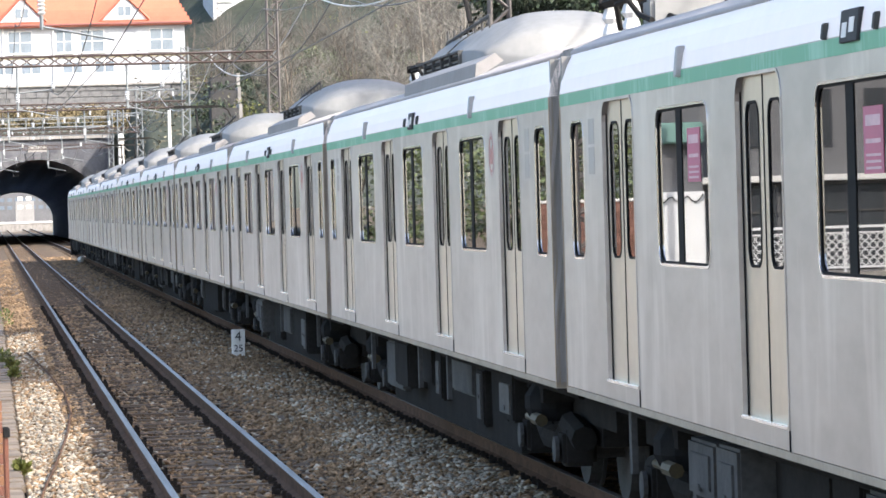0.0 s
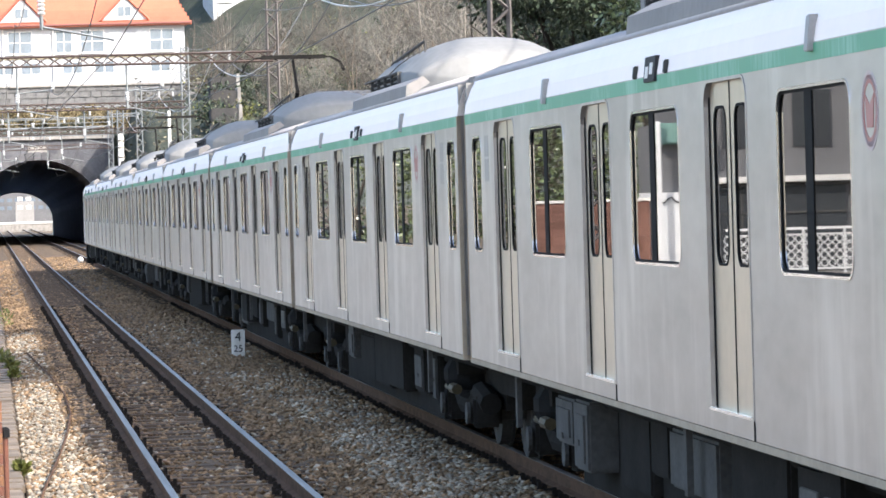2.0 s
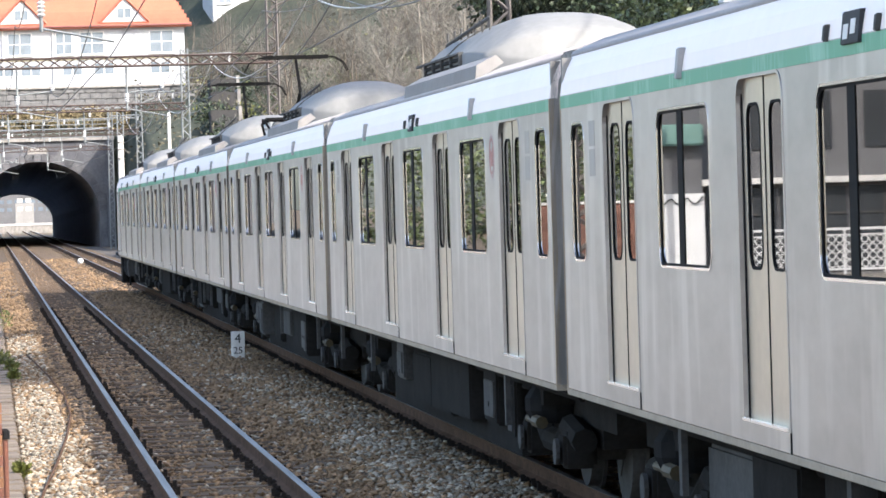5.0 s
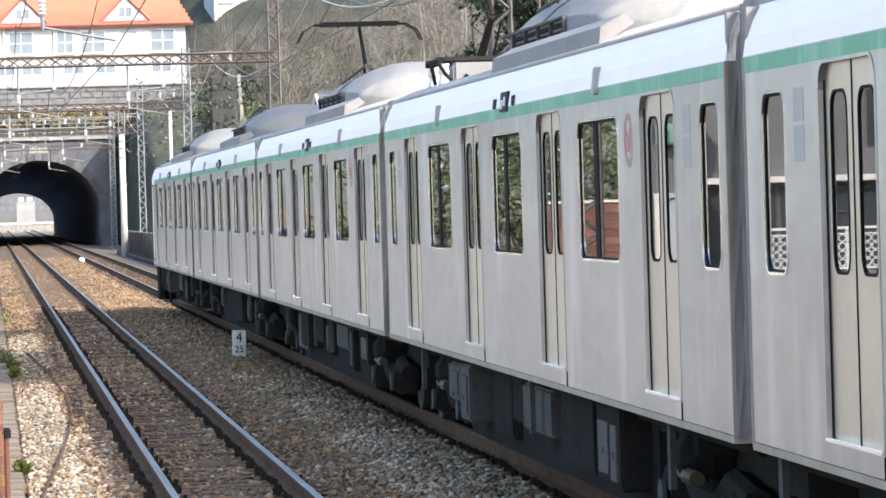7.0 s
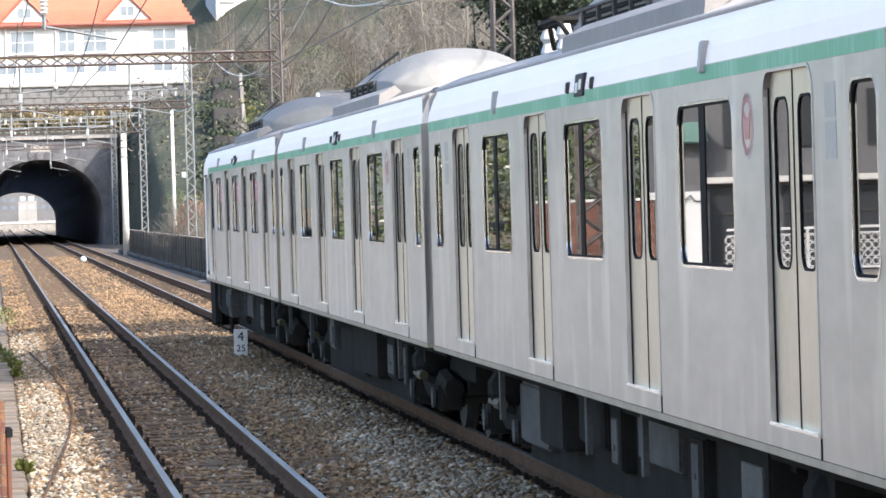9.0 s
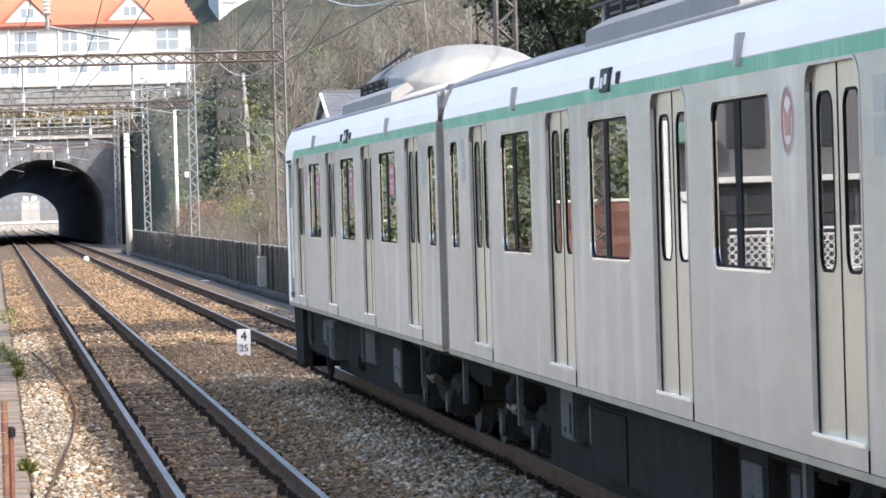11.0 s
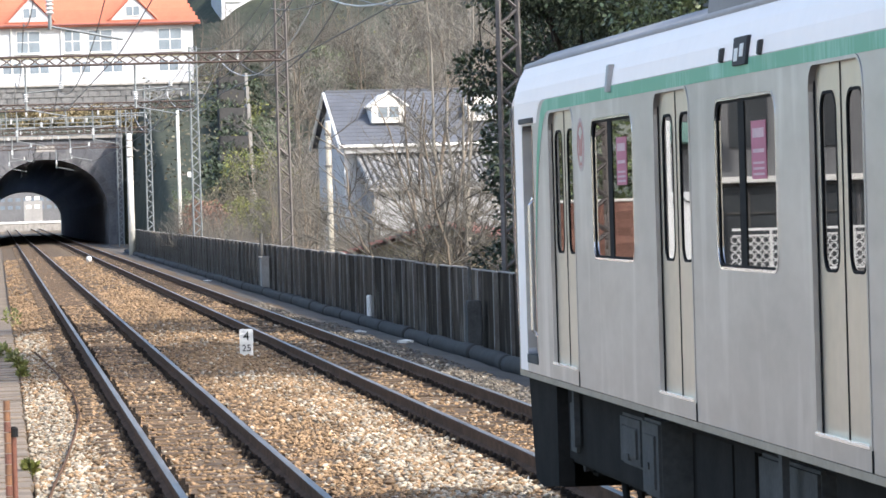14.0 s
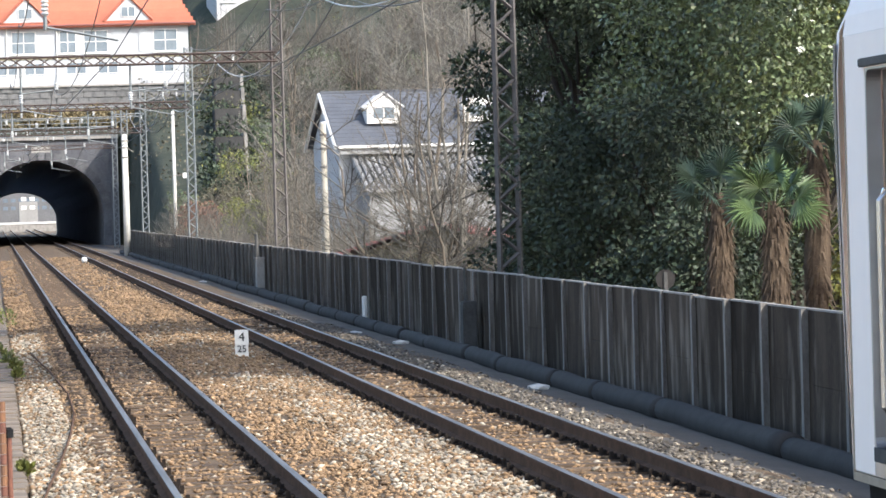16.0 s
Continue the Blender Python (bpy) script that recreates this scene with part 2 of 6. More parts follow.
def ground():
    xs = [-3000, -400, -60, -30, -12, -4, -1.5, 0, 4, 8.5, 9, 9.6, 10.2, 11, 12, 13, 15, 18, 22, 26, 32, 40, 55, 75, 110, 200, 600, 3000]
    ys = [-3000, -300, -60, 0, 30, 60, 90, 120, 150, 165, 180, 195, 210, 225, 240, 255, 270, 285, 300, 315, 326.5, 360, 456, 600, 900, 3000]
    bm = bmesh.new()
    g = [[bm.verts.new((x, y, lie(x, y))) for y in ys] for x in xs]
    for i in range(len(xs) - 1):
        for j in range(len(ys) - 1):
            bm.faces.new((g[i][j], g[i + 1][j], g[i + 1][j + 1], g[i][j + 1]))
    tagged(part("ground", bm, SOIL, smooth=True), "dry brown earth beside the railway", "ground", kind="structure")


ground()


def ballast():
    # the stone bed: crowned under each track, dipped between them and at the edges
    bm = bmesh.new()
    xs = np.arange(0.28, 8.2, 0.16)
    ys = np.concatenate([np.arange(20, 90, 0.5), np.arange(90, 470, 4)])
    v = []
    for x in xs:
        z0 = -0.20 - 0.10 * smooth(1.2, 0.35, x) - 0.13 * smooth(6.7, 7.7, x) + 0.05 * math.exp(-((x - 3.75) / 0.5) ** 2)
        v.append([bm.verts.new((x, y, z0 + 0.035 * noise.noise((x * 1.7, y * 0.6, 0)))) for y in ys])
    for i in range(len(xs) - 1):
        for j in range(len(ys) - 1):
            bm.faces.new((v[i][j], v[i + 1][j], v[i + 1][j + 1], v[i][j + 1]))
    tagged(part("ballast_bed", bm, BED, smooth=True), "brown crushed stone bed under both tracks", "ballast", kind="structure")


ballast()


def shoulder():
    # trodden earth between the far track's stones and the fence
    bm = bmesh.new()
    xs = np.arange(6.8, 8.5, 0.12)
    ys = np.concatenate([np.arange(20, 100, 0.6), np.arange(100, 330, 5)])
    v = [[bm.verts.new((x, y, -0.205 - 0.085 * smooth(6.7, 7.6, x) + 0.018 * noise.noise((x * 2.1, y * 0.8, 4)))) for y in ys] for x in xs]
    for i in range(len(xs) - 1):
        for j in range(len(ys) - 1):
            bm.faces.new((v[i][j], v[i + 1][j], v[i + 1][j + 1], v[i][j + 1]))
    tagged(part("shoulder", bm, SHOULDER, smooth=True), "trodden grey earth along the foot of the fence", "earth", kind="structure")


shoulder()


def bed_height(x):
    return -0.20 - 0.10 * np.clip((1.2 - x) / 0.85, 0, 1) - 0.13 * np.clip(x - 6.7, 0, 1) + 0.05 * np.exp(-((x - 3.75) / 0.5) ** 2)


def stones(name, label, material, spans, seed):
    """Loose angular stones strewn over stretches of the bed: (x0, x1, y0, y1, stones to the square metre, size)."""
    rng = np.random.default_rng(seed)
    base = np.array([(1, 0, 0), (-1, 0, 0), (0, 1, 0), (0, -1, 0), (0, 0, 1), (0, 0, -1)], float)
    tri = np.array([(0, 2, 4), (2, 1, 4), (1, 3, 4), (3, 0, 4), (2, 0, 5), (1, 2, 5), (3, 1, 5), (0, 3, 5)])
    vs, fs, k = [], [], 0
    for x0, x1, y0, y1, dens, size in spans:
        n = int((x1 - x0) * (y1 - y0) * dens)
        c = np.column_stack([rng.uniform(x0, x1, n), rng.uniform(y0, y1, n), np.zeros(n)])
        keep = np.ones(n, bool)
        for t in (TRACK_A, TRACK_B):
            for s in (-0.566, 0.566):
                keep &= abs(c[:, 0] - t - s) > 0.12
            mid = (abs(c[:, 0] - t) < 0.45)
            keep &= ~(mid & (rng.uniform(0, 1, n) < 0.42))
            # the sleepers show through where the stones lie thin on them
            on = (abs(c[:, 0] - t) < 0.95) & (abs((c[:, 1] - 21.675) % 0.65 - 0.325) < 0.10) & (c[:, 1] < 60)
            keep &= ~(on & (rng.uniform(0, 1, n) < 0.86))
        c = c[keep]
        n = len(c)
        c[:, 2] = bed_height(c[:, 0]) + rng.uniform(-0.012, 0.03, n)
        r = size * rng.uniform(0.5, 1.25, (n, 1, 1)) * rng.uniform(0.6, 1.25, (n, 6, 1))
        a = rng.uniform(0, 6.28, n)
        t = rng.uniform(-0.6, 0.6, n)
        R = np.zeros((n, 3, 3))
        R[:, 0, 0], R[:, 0, 1], R[:, 1, 0], R[:, 1, 1], R[:, 2, 2] = np.cos(a), -np.sin(a), np.sin(a), np.cos(a), 1
        T = np.zeros((n, 3, 3))
        T[:, 0, 0], T[:, 0, 2], T[:, 2, 0], T[:, 2, 2], T[:, 1, 1] = np.cos(t), -np.sin(t), np.sin(t), np.cos(t), 1
        p = base[None] * r * np.array([1.25, 1.0, 0.6])
        p = np.einsum("nij,nkj->nki", R @ T, p) + c[:, None, :]
        vs.append(p.reshape(-1, 3))
        fs.append((tri[None] + (np.arange(n) * 6)[:, None, None] + k).reshape(-1, 3))
        k += n * 6
    me = bpy.data.meshes.new(name)
    v, f = np.concatenate(vs), np.concatenate(fs)
    me.vertices.add(len(v))
    me.vertices.foreach_set("co", v.ravel())
    me.loops.add(f.size)
    me.loops.foreach_set("vertex_index", f.ravel().astype(np.int32))
    me.polygons.add(len(f))
    me.polygons.foreach_set("loop_start", np.arange(0, f.size, 3, dtype=np.int32))
    me.update(calc_edges=True)
    me.materials.append(material)
    tagged(new(name, me), label, "gravel", kind="stuff")


stones("brown_gravel", "rust-brown crushed stones strewn along the tracks", STONE,
       [(0.3, 6.0, 22, 48, 200, 0.034), (0.3, 6.0, 48, 75, 125, 0.040), (0.3, 6.2, 75, 130, 45, 0.05), (0.3, 6.4, 130, 230, 10, 0.06)], 3)
stones("grey_gravel", "dull grey-brown stones on the shoulder of the far track", STONEDULL,
       [(5.9, 6.85, 22, 60, 230, 0.036), (5.9, 6.85, 60, 110, 90, 0.042), (6.85, 7.25, 22, 90, 40, 0.034)], 8)
stones("pale_gravel", "pale grey crushed stones among the brown ones", STONEGREY,
       [(0.3, 0.85, 22, 60, 240, 0.038), (0.85, 1.2, 22, 50, 90, 0.034), (0.3, 0.9, 60, 90, 60, 0.042), (3.45, 4.7, 30, 44, 170, 0.036), (3.6, 4.6, 44, 53, 90, 0.036), (6.0, 6.9, 25, 75, 22, 0.036), (1.2, 6.0, 22, 90, 14, 0.036), (3.3, 4.7, 53, 62, 40, 0.036)], 4)

RAIL = [(-0.0625, -0.153), (0.0625, -0.153), (0.0625, -0.141), (0.010, -0.122), (0.010, -0.044), (0.0325, -0.036), (0.0325, -0.004), (0.026, 0.0),
        (-0.026, 0.0), (-0.0325, -0.004), (-0.0325, -0.036), (-0.010, -0.044), (-0.010, -0.122), (-0.0625, -0.141)]


def track(x, label, seed):
    """Two rails on sleepers with their fastenings."""
    t = thing("railway_track", label, "railway track", "tracks", at=pose(x, 0, 0))
    for s in (-1, 1):
        bm = extruded(RAIL, -5, 640)
        me = mesh_of("rail", bm, RAILRUST, RAILTOP)
        for f in me.polygons:
            if f.normal.z > 0.5 and f.center.z > -0.01:
                f.material_index = 1
        ob = part("rail", me, None, t)
        ob.location.x = s * 0.566
    sleeper = mesh_of("sleeper", boxed(-1.0, 1.0, -0.10, 0.10, -0.31, -0.158, bevel=0.012), TIMBER)
    bm = bmesh.new()
    for s in (0.0,):
        box(bm, s - 0.15, s + 0.15, -0.08, 0.08, -0.158, -0.147)
        for d in (-0.10, 0.10):
            box(bm, s + d - 0.025, s + d + 0.025, -0.05, 0.05, -0.147, -0.105, bevel=0.012)
            box(bm, s + d * 1.35 - 0.018, s + d * 1.35 + 0.018, -0.02, 0.02, -0.147, -0.082)
    clips = mesh_of("fastening", bm, CLIP)
    rng = random.Random(seed)
    y = 22.0
    far = bmesh.new()
    for k in range(470):
        y = 22.0 + 0.65 * k
        if y < 110:
            o = part("sleeper", sleeper, None, t)
            o.matrix_basis = pose(rng.uniform(-0.03, 0.03), y, rng.uniform(-0.03, -0.008), 0, 0, rng.uniform(-0.6, 0.6))
            for s in (-0.566, 0.566):
                part("fastening", clips, None, o).location.x = s
        elif y < 300:
            box(far, -1, 1, y - 0.1, y + 0.1, -0.3, -0.16)
    part("far_sleeper", far, TIMBER, t)["kind"] = "stuff"
    return t


track(TRACK_A, "empty railway track with worn bright rails on timber sleepers", 5)
track(TRACK_B, "railway track with rusty rails that carries the train", 6)


# ---- the train ----
SIDE = -1.40
TINTED = mat("tinted_cab_glass", (0.16, 0.16, 0.17), (0.11, 0.11, 0.12), 1.5, 0.2)
PITCH = 20.17                   # from car to car
REAR, FRONT = 0.30, 19.92       # where a car body begins and ends along its length
DOORS = (2.93, 7.80, 12.67, 17.54)
WINDOWS = (5.37, 10.22, 15.07)
SLITS = (1.10, 19.37)


def flip(loop):
    return [(-y, z) for y, z in loop]


def door_hole(c):
    return rounded(c - 0.64, c + 0.64, 1.155, 2.968, 0.13, 0.0)


def window_hole(c, w=1.80):
    return rounded(c - w / 2, c + w / 2, 1.935, 2.865, 0.11)


def side_holes(cab):
    h = [door_hole(c) for c in DOORS] + [window_hole(c) for c in WINDOWS] + [window_hole(SLITS[1], 0.60)]
    h.append(rounded(0.78, 1.38, 1.16, 2.90, 0.05) if cab else window_hole(SLITS[0], 0.60))
    return [flip(q) for q in h]


def leaf_mesh(side):
    """A door leaf with a tall rounded opening for its pane; side: +1 for the leaf towards the car's far end."""
    c = 0.32 * side
    bm = plate([(c - 0.318, 1.155), (c + 0.318, 1.155), (c + 0.318, 2.975), (c - 0.318, 2.975)], [rounded(c - 0.19, c + 0.19, 1.955, 2.83, 0.10)], 0, 0.03)
    return mesh_of("door_leaf", bm, DOORSTEEL)


LEAF = {s: leaf_mesh(s) for s in (1, -1)}
LEAFPANE = {s: mesh_of("pane", boxed(0.004, 0.010, 0.32 * s - 0.20, 0.32 * s + 0.20, 1.95, 2.84), PANE) for s in (1, -1)}
LEAFSEAL = {s: mesh_of("gasket", plate(rounded(0.32 * s - 0.196, 0.32 * s + 0.196, 1.949, 2.836, 0.106), [rounded(0.32 * s - 0.181, 0.32 * s + 0.181, 1.964, 2.821, 0.093)], -0.004, 0.012), RUBBER) for s in (1, -1)}
DOORSEAM = mesh_of("rubber_edge", boxed(0.002, 0.03, -0.009, 0.009, 1.155, 2.965), RUBBER)
DOORLIP = mesh_of("sill_plate", boxed(-0.016, 0.03, -0.64, 0.64, 1.138, 1.160, bevel=0.004), CHROME)
DOORJOINT = mesh_of("panel_joint", boxed(-0.007, 0.002, -0.666, -0.656, 1.028, 1.135), RUBBER)
DOORSTRIP = mesh_of("rubber_strip", boxed(0.0, 0.03, 0.625, 0.64, 1.155, 2.95), RUBBER)
DOORFRAME = mesh_of("door_frame", plate(rounded(-0.662, 0.662, 1.135, 2.984, 0.15, 0.0), [rounded(-0.637, 0.637, 1.155, 2.966, 0.127, 0.0)], -0.005, 0.05), STEEL)


def window_meshes(w):
    ring = plate(rounded(-w / 2, w / 2, 1.935, 2.865, 0.11), [rounded(-w / 2 + 0.022, w / 2 - 0.022, 1.955, 2.845, 0.095)], 0.007, 0.045)
    return mesh_of("window_frame", ring, RUBBER), mesh_of("pane", boxed(0.014, 0.020, -w / 2 + 0.02, w / 2 - 0.02, 1.95, 2.85), PANE), mesh_of("bright_trim", plate(rounded(-w / 2 - 0.010, w / 2 + 0.010, 1.925, 2.875, 0.12), [rounded(-w / 2 + 0.006, w / 2 - 0.006, 1.941, 2.859, 0.104)], -0.004, 0.013), CHROME)


WIDE, NARROW = window_meshes(1.80), window_meshes(0.60)
MULLION = mesh_of("mullion", boxed(0.009, 0.07, -0.09, 0.09, 1.945, 2.855, bevel=0.002), RUBBER)
HOPPER = mesh_of("top_rail", boxed(0.024, 0.055, -0.86, 0.10, 2.735, 2.785), BOXGREY)


def leaned(bm):
    """Tilts a fitting to lie along the cove panel, which leans inwards above the band."""
    for v in bm.verts:
        v.co.x += 0.12 * max(0, v.co.z - 3.05)
    return bm


VENT = mesh_of("side_lamp", leaned(boxed(-0.034, 0.012, -0.05, 0.05, 3.03, 3.21, bevel=0.006)), LAMPGREY)
SMALLVENT = mesh_of("side_lamp", leaned(boxed(-0.026, 0.005, -0.03, 0.03, 3.07, 3.15, bevel=0.006)), BOXGREY)
SIGN = mesh_of("route_display", leaned(boxed(-0.022, 0.008, -0.20, 0.20, 3.035, 3.19, bevel=0.004)), SIGNFACE)
SIGNTEXT = [mesh_of("display_mark", leaned(boxed(-0.0245, -0.0215, a, a + 0.105, z, z + 0.07)), WHITE) for a, z in ((-0.12, 3.08), (0.04, 3.06))]


def ring_plate(r0, r1, x):
    c = [(r1 * math.cos(a * math.pi / 14), r1 * math.sin(a * math.pi / 14)) for a in range(28)]
    d = [[(r0 * math.cos(a * math.pi / 14), r0 * math.sin(a * math.pi / 14)) for a in range(28)]] if r0 else []
    return plate(c, d, x, -0.002)


LOGO_RING = mesh_of("emblem_ring", ring_plate(0.145, 0.185, SIDE), LOGOGREY)
LOGO_DISC = mesh_of("emblem_disc", ring_plate(0.125, 0.168, SIDE), LOGO)
LOGO_CORE = mesh_of("emblem_core", plate([(-0.065, -0.078), (0.065, -0.078), (0.097, 0.078), (0, 0.026), (-0.097, 0.078)], [], SIDE, -0.003), LOGO)
NOTICES = mesh_of("notice", box(box(bmesh.new(), SIDE - 0.002, SIDE + 0.001, -0.13, 0.13, 2.70, 2.87), SIDE - 0.002, SIDE + 0.001, -0.13, 0.13, 2.50, 2.68), NOTICE)

WALL = {}
for cab in (False, True):
    WALL[cab] = mesh_of("side_wall", plate(flip([(REAR, 1.030), (FRONT, 1.030), (FRONT, 3.075), (REAR, 3.075)])[::-1], side_holes(cab), SIDE, 0.07), STEEL)
FARWALL = mesh_of("far_side_wall", plate(flip([(REAR, 1.0), (FRONT, 1.0), (FRONT, 3.075), (REAR, 3.075)])[::-1], side_holes(False), 1.33, 0.07), STEEL)
COVE = mesh_of("cove_panel", extruded([(SIDE - 0.001, 3.075), (-1.385, 3.17), (-1.35, 3.27), (-1.295, 3.37), (-1.25, 3.37), (-1.33, 3.2), (-1.34, 3.075)], -FRONT, -REAR), STEELWHITE)
arc = [(-1.315, 3.36), (-1.30, 3.385)] + [(-1.30 + 2.60 * k / 12, 3.385 + 0.215 * (1 - ((k - 6) / 6) ** 2) ** 0.75) for k in range(13)] + [(1.315, 3.36)]
arc = arc + [(1.29, 3.33), (0, 3.55), (-1.29, 3.33)]
ROOF = mesh_of("roof", extruded(arc, -FRONT, -REAR), ROOFGREY)
FARCOVE = mesh_of("far_cove", extruded([(1.40, 3.075), (1.365, 3.27), (1.315, 3.36), (1.27, 3.36), (1.34, 3.075)], -FRONT, -REAR), STEELWHITE)
SILLBAR = mesh_of("sill_beam", extruded([(SIDE - 0.004, 0.985), (SIDE - 0.004, 1.026), (-1.30, 1.026), (-1.30, 0.985)], -FRONT, -REAR), SILL)
FLOOR = mesh_of("floor_pan", boxed(-1.33, 1.33, -FRONT + 0.05, -REAR - 0.05, 1.0, 1.12), INSIDE)
CEILING = mesh_of("inner_ceiling", boxed(-1.27, 1.27, -FRONT + 0.05, -REAR - 0.05, 3.25, 3.29), INSIDE)
BENCH = mesh_of("bench_seat", boxed(0.82, 1.32, -1.6, 1.6, 1.15, 1.55, bevel=0.05), SEAT)
TUBELAMP = mesh_of("lamp_tube", boxed(-0.03, 0.03, -0.6, 0.6, 3.20, 3.245), LAMPWHITE)
bm = boxed(-1.385, 1.385, -REAR - 0.05, -REAR, 1.0, 3.34)
ENDWALL = mesh_of("end_wall", bm, GAPGREY)
GANGWAY = mesh_of("gangway_bellows", boxed(-1.31, 1.13, -REAR - 0.02, PITCH - FRONT + 0.02, 1.05, 3.40, bevel=0.02), GAPGREY)
DOWNPIPE = mesh_of("corner_strip", boxed(SIDE - 0.006, SIDE + 0.03, -REAR - 0.025, -REAR, 1.0, 3.07), SILL)
FLANGE = mesh_of("roof_fairing", extruded([(-1.30, 3.36), (-1.285, 3.50), (-1.12, 3.585), (-1.05, 3.52)], -14.6, -8.6), FAIRING)
# the cooler: a broad cover with an arched top and a louvred flank
def hood(k):
    """The cooler's outline across the car, drawn in by k towards its ends."""
    w, h = 0.93 * (1 - 0.10 * k), 0.36 * (1 - 0.55 * k)
    return [(-w, 3.52), (-w, 3.66 + 0.09 * (1 - k))] + [(w * 0.97 * (j / 6 - 1), 3.70 + 0.06 * (1 - k) + h * (1 - abs(j / 6 - 1) ** 2.6)) for j in range(13)] + [(w, 3.66 + 0.09 * (1 - k)), (w, 3.52)]


bm = bmesh.new()
rows = [[bm.verts.new((x, y, z)) for x, z in hood(k)] for y, k in ((-11.75, 1.0), (-11.55, 0.62), (-11.2, 0.28), (-10.8, 0.08), (-10.4, 0.0), (-7.0, 0.0), (-6.75, 0.3), (-6.6, 1.0))]
for a, b in zip(rows, rows[1:]):
    for k in range(len(a) - 1):
        bm.faces.new((a[k], a[k + 1], b[k + 1], b[k]))
bm.faces.new(rows[0])
bm.faces.new(rows[-1][::-1])
bmesh.ops.recalc_face_normals(bm, faces=bm.faces)
COOLER = mesh_of("cooler_cover", bm, ACGREY)
# the louvred flank: a pale frame with slots, and rows of short bars
bm = bmesh.new()
for k in range(3):
    for y in np.arange(-10.35, -7.3, 0.78):
        box(bm, -0.955, -0.915, y, y + 0.62, 3.56 + 0.062 * k, 3.592 + 0.062 * k)
LOUVRE = mesh_of("louvre", bm, DARKGEAR)
bm = bmesh.new()
for y in np.arange(-10.47, -6.9, 0.78):
    box(bm, -0.962, -0.915, y, y + 0.055, 3.53, 3.76)
box(bm, -0.960, -0.915, -10.47, -6.5, 3.745, 3.765)
box(bm, -0.960, -0.915, -10.47, -6.5, 3.52, 3.54)
LOUVREFRAME = mesh_of("louvre_frame", bm, BOXPALE)
STRAP = mesh_of("cover_strap", extruded([(x * 1.01, z + 0.010) for x, z in hood(0)[1:-1]] + [(x, z - 0.01) for x, z in hood(0)[1:-1][::-1]], -8.75, -8.70), BOXPALE)
# a walkway rail along the cooler's far edge
bm = bmesh.new()
tube(bm, [(-0.62, -6.3, 3.62), (-0.62, -6.5, 3.98), (-0.62, -10.2, 4.10)], 0.018, 6)
for y in np.arange(-10.2, -6.4, 0.6):
    tube(bm, [(-0.62, y, 3.75), (-0.62, y, 4.10)], 0.012, 5)
ROOFRAIL = mesh_of("roof_rail", bm, BOXPALE)


def gear_meshes(seed):
    """Boxes hung under a car, and their lids; each car type differs."""
    rng = random.Random(seed)
    out = []
    y = -4.6
    while y > -15.2:
        w = rng.choice((0.5, 0.7, 0.9, 1.3, 1.7))
        z0 = rng.uniform(0.36, 0.58)
        inset = rng.uniform(0.0, 0.22)
        m = rng.choice((DARKGEAR, DARKGEAR, DARKGEAR, DARKGEAR, BOXGREY))
        bm = boxed(-1.30 + inset, -0.55, y - w, y, z0, rng.uniform(0.86, 0.98), bevel=0.02)
        out.append(("equipment_box", bm, m))
        if w < 1.0 and rng.random() < 0.85:
            b2 = boxed(-1.315 + inset, -1.29 + inset, y - w + 0.12, y - 0.12, z0 + 0.06, 0.82, bevel=0.005)
            box(b2, -1.325 + inset, -1.31 + inset, y - w / 2 - 0.04, y - w / 2 + 0.04, 0.6, 0.64)
            out.append(("access_cover", b2, rng.choice((BOXGREY, BOXGREY, BOXPALE))))
        y -= w + rng.choice((0.08, 0.15, 0.35, 0.6))
    bm = bmesh.new()
    tube(bm, [(-1.15, -0.6, 0.9), (-1.15, -19.4, 0.9)], 0.03)
    tube(bm, [(-1.05, -4.2, 0.82), (-1.05, -15.8, 0.82)], 0.022)
    out.append(("air_pipe", bm, DARKGEAR))
    for k in range(3):
        yy = -rng.uniform(0.6, 19.0)
        out.append(("hanger", boxed(-1.32, -1.28, yy - 0.05, yy + 0.05, 0.55, 1.0), BOXGREY))
    return [(n, mesh_of(n, b, m)) for n, b, m in out]


GEAR = [gear_meshes(s) for s in (11, 23, 37)]
# below the floor, wide dark boxes added to block light passing under the car
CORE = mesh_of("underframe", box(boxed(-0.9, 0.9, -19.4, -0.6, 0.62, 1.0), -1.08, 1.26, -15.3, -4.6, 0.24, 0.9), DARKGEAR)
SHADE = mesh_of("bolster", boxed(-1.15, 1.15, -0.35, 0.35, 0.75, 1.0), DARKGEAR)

# a bogie: side frame with boxes, springs, damper, and two wheelsets
bm = bmesh.new()
for s in (-1, 1):
    tube(bm, [(s * 0.99, -1.45, 0.52), (s * 0.99, -0.75, 0.60), (s * 0.99, -0.35, 0.45), (s * 0.99, 0.35, 0.45), (s * 0.99, 0.75, 0.60), (s * 0.99, 1.45, 0.52)], 0.10, 8)
    for y in (-1.05, 1.05):
        box(bm, s * 0.99 - 0.13, s * 0.99 + 0.13, y - 0.16, y + 0.16, 0.30, 0.58, bevel=0.03)
box(bm, -0.99, 0.99, -0.25, 0.25, 0.38, 0.62, bevel=0.03)
# two filler boxes added to stop light coming through the bogie
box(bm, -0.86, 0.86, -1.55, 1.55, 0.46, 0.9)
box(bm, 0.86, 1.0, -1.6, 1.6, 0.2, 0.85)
BOGIE = mesh_of("bogie_frame_light_block", bm, DARKGEAR)
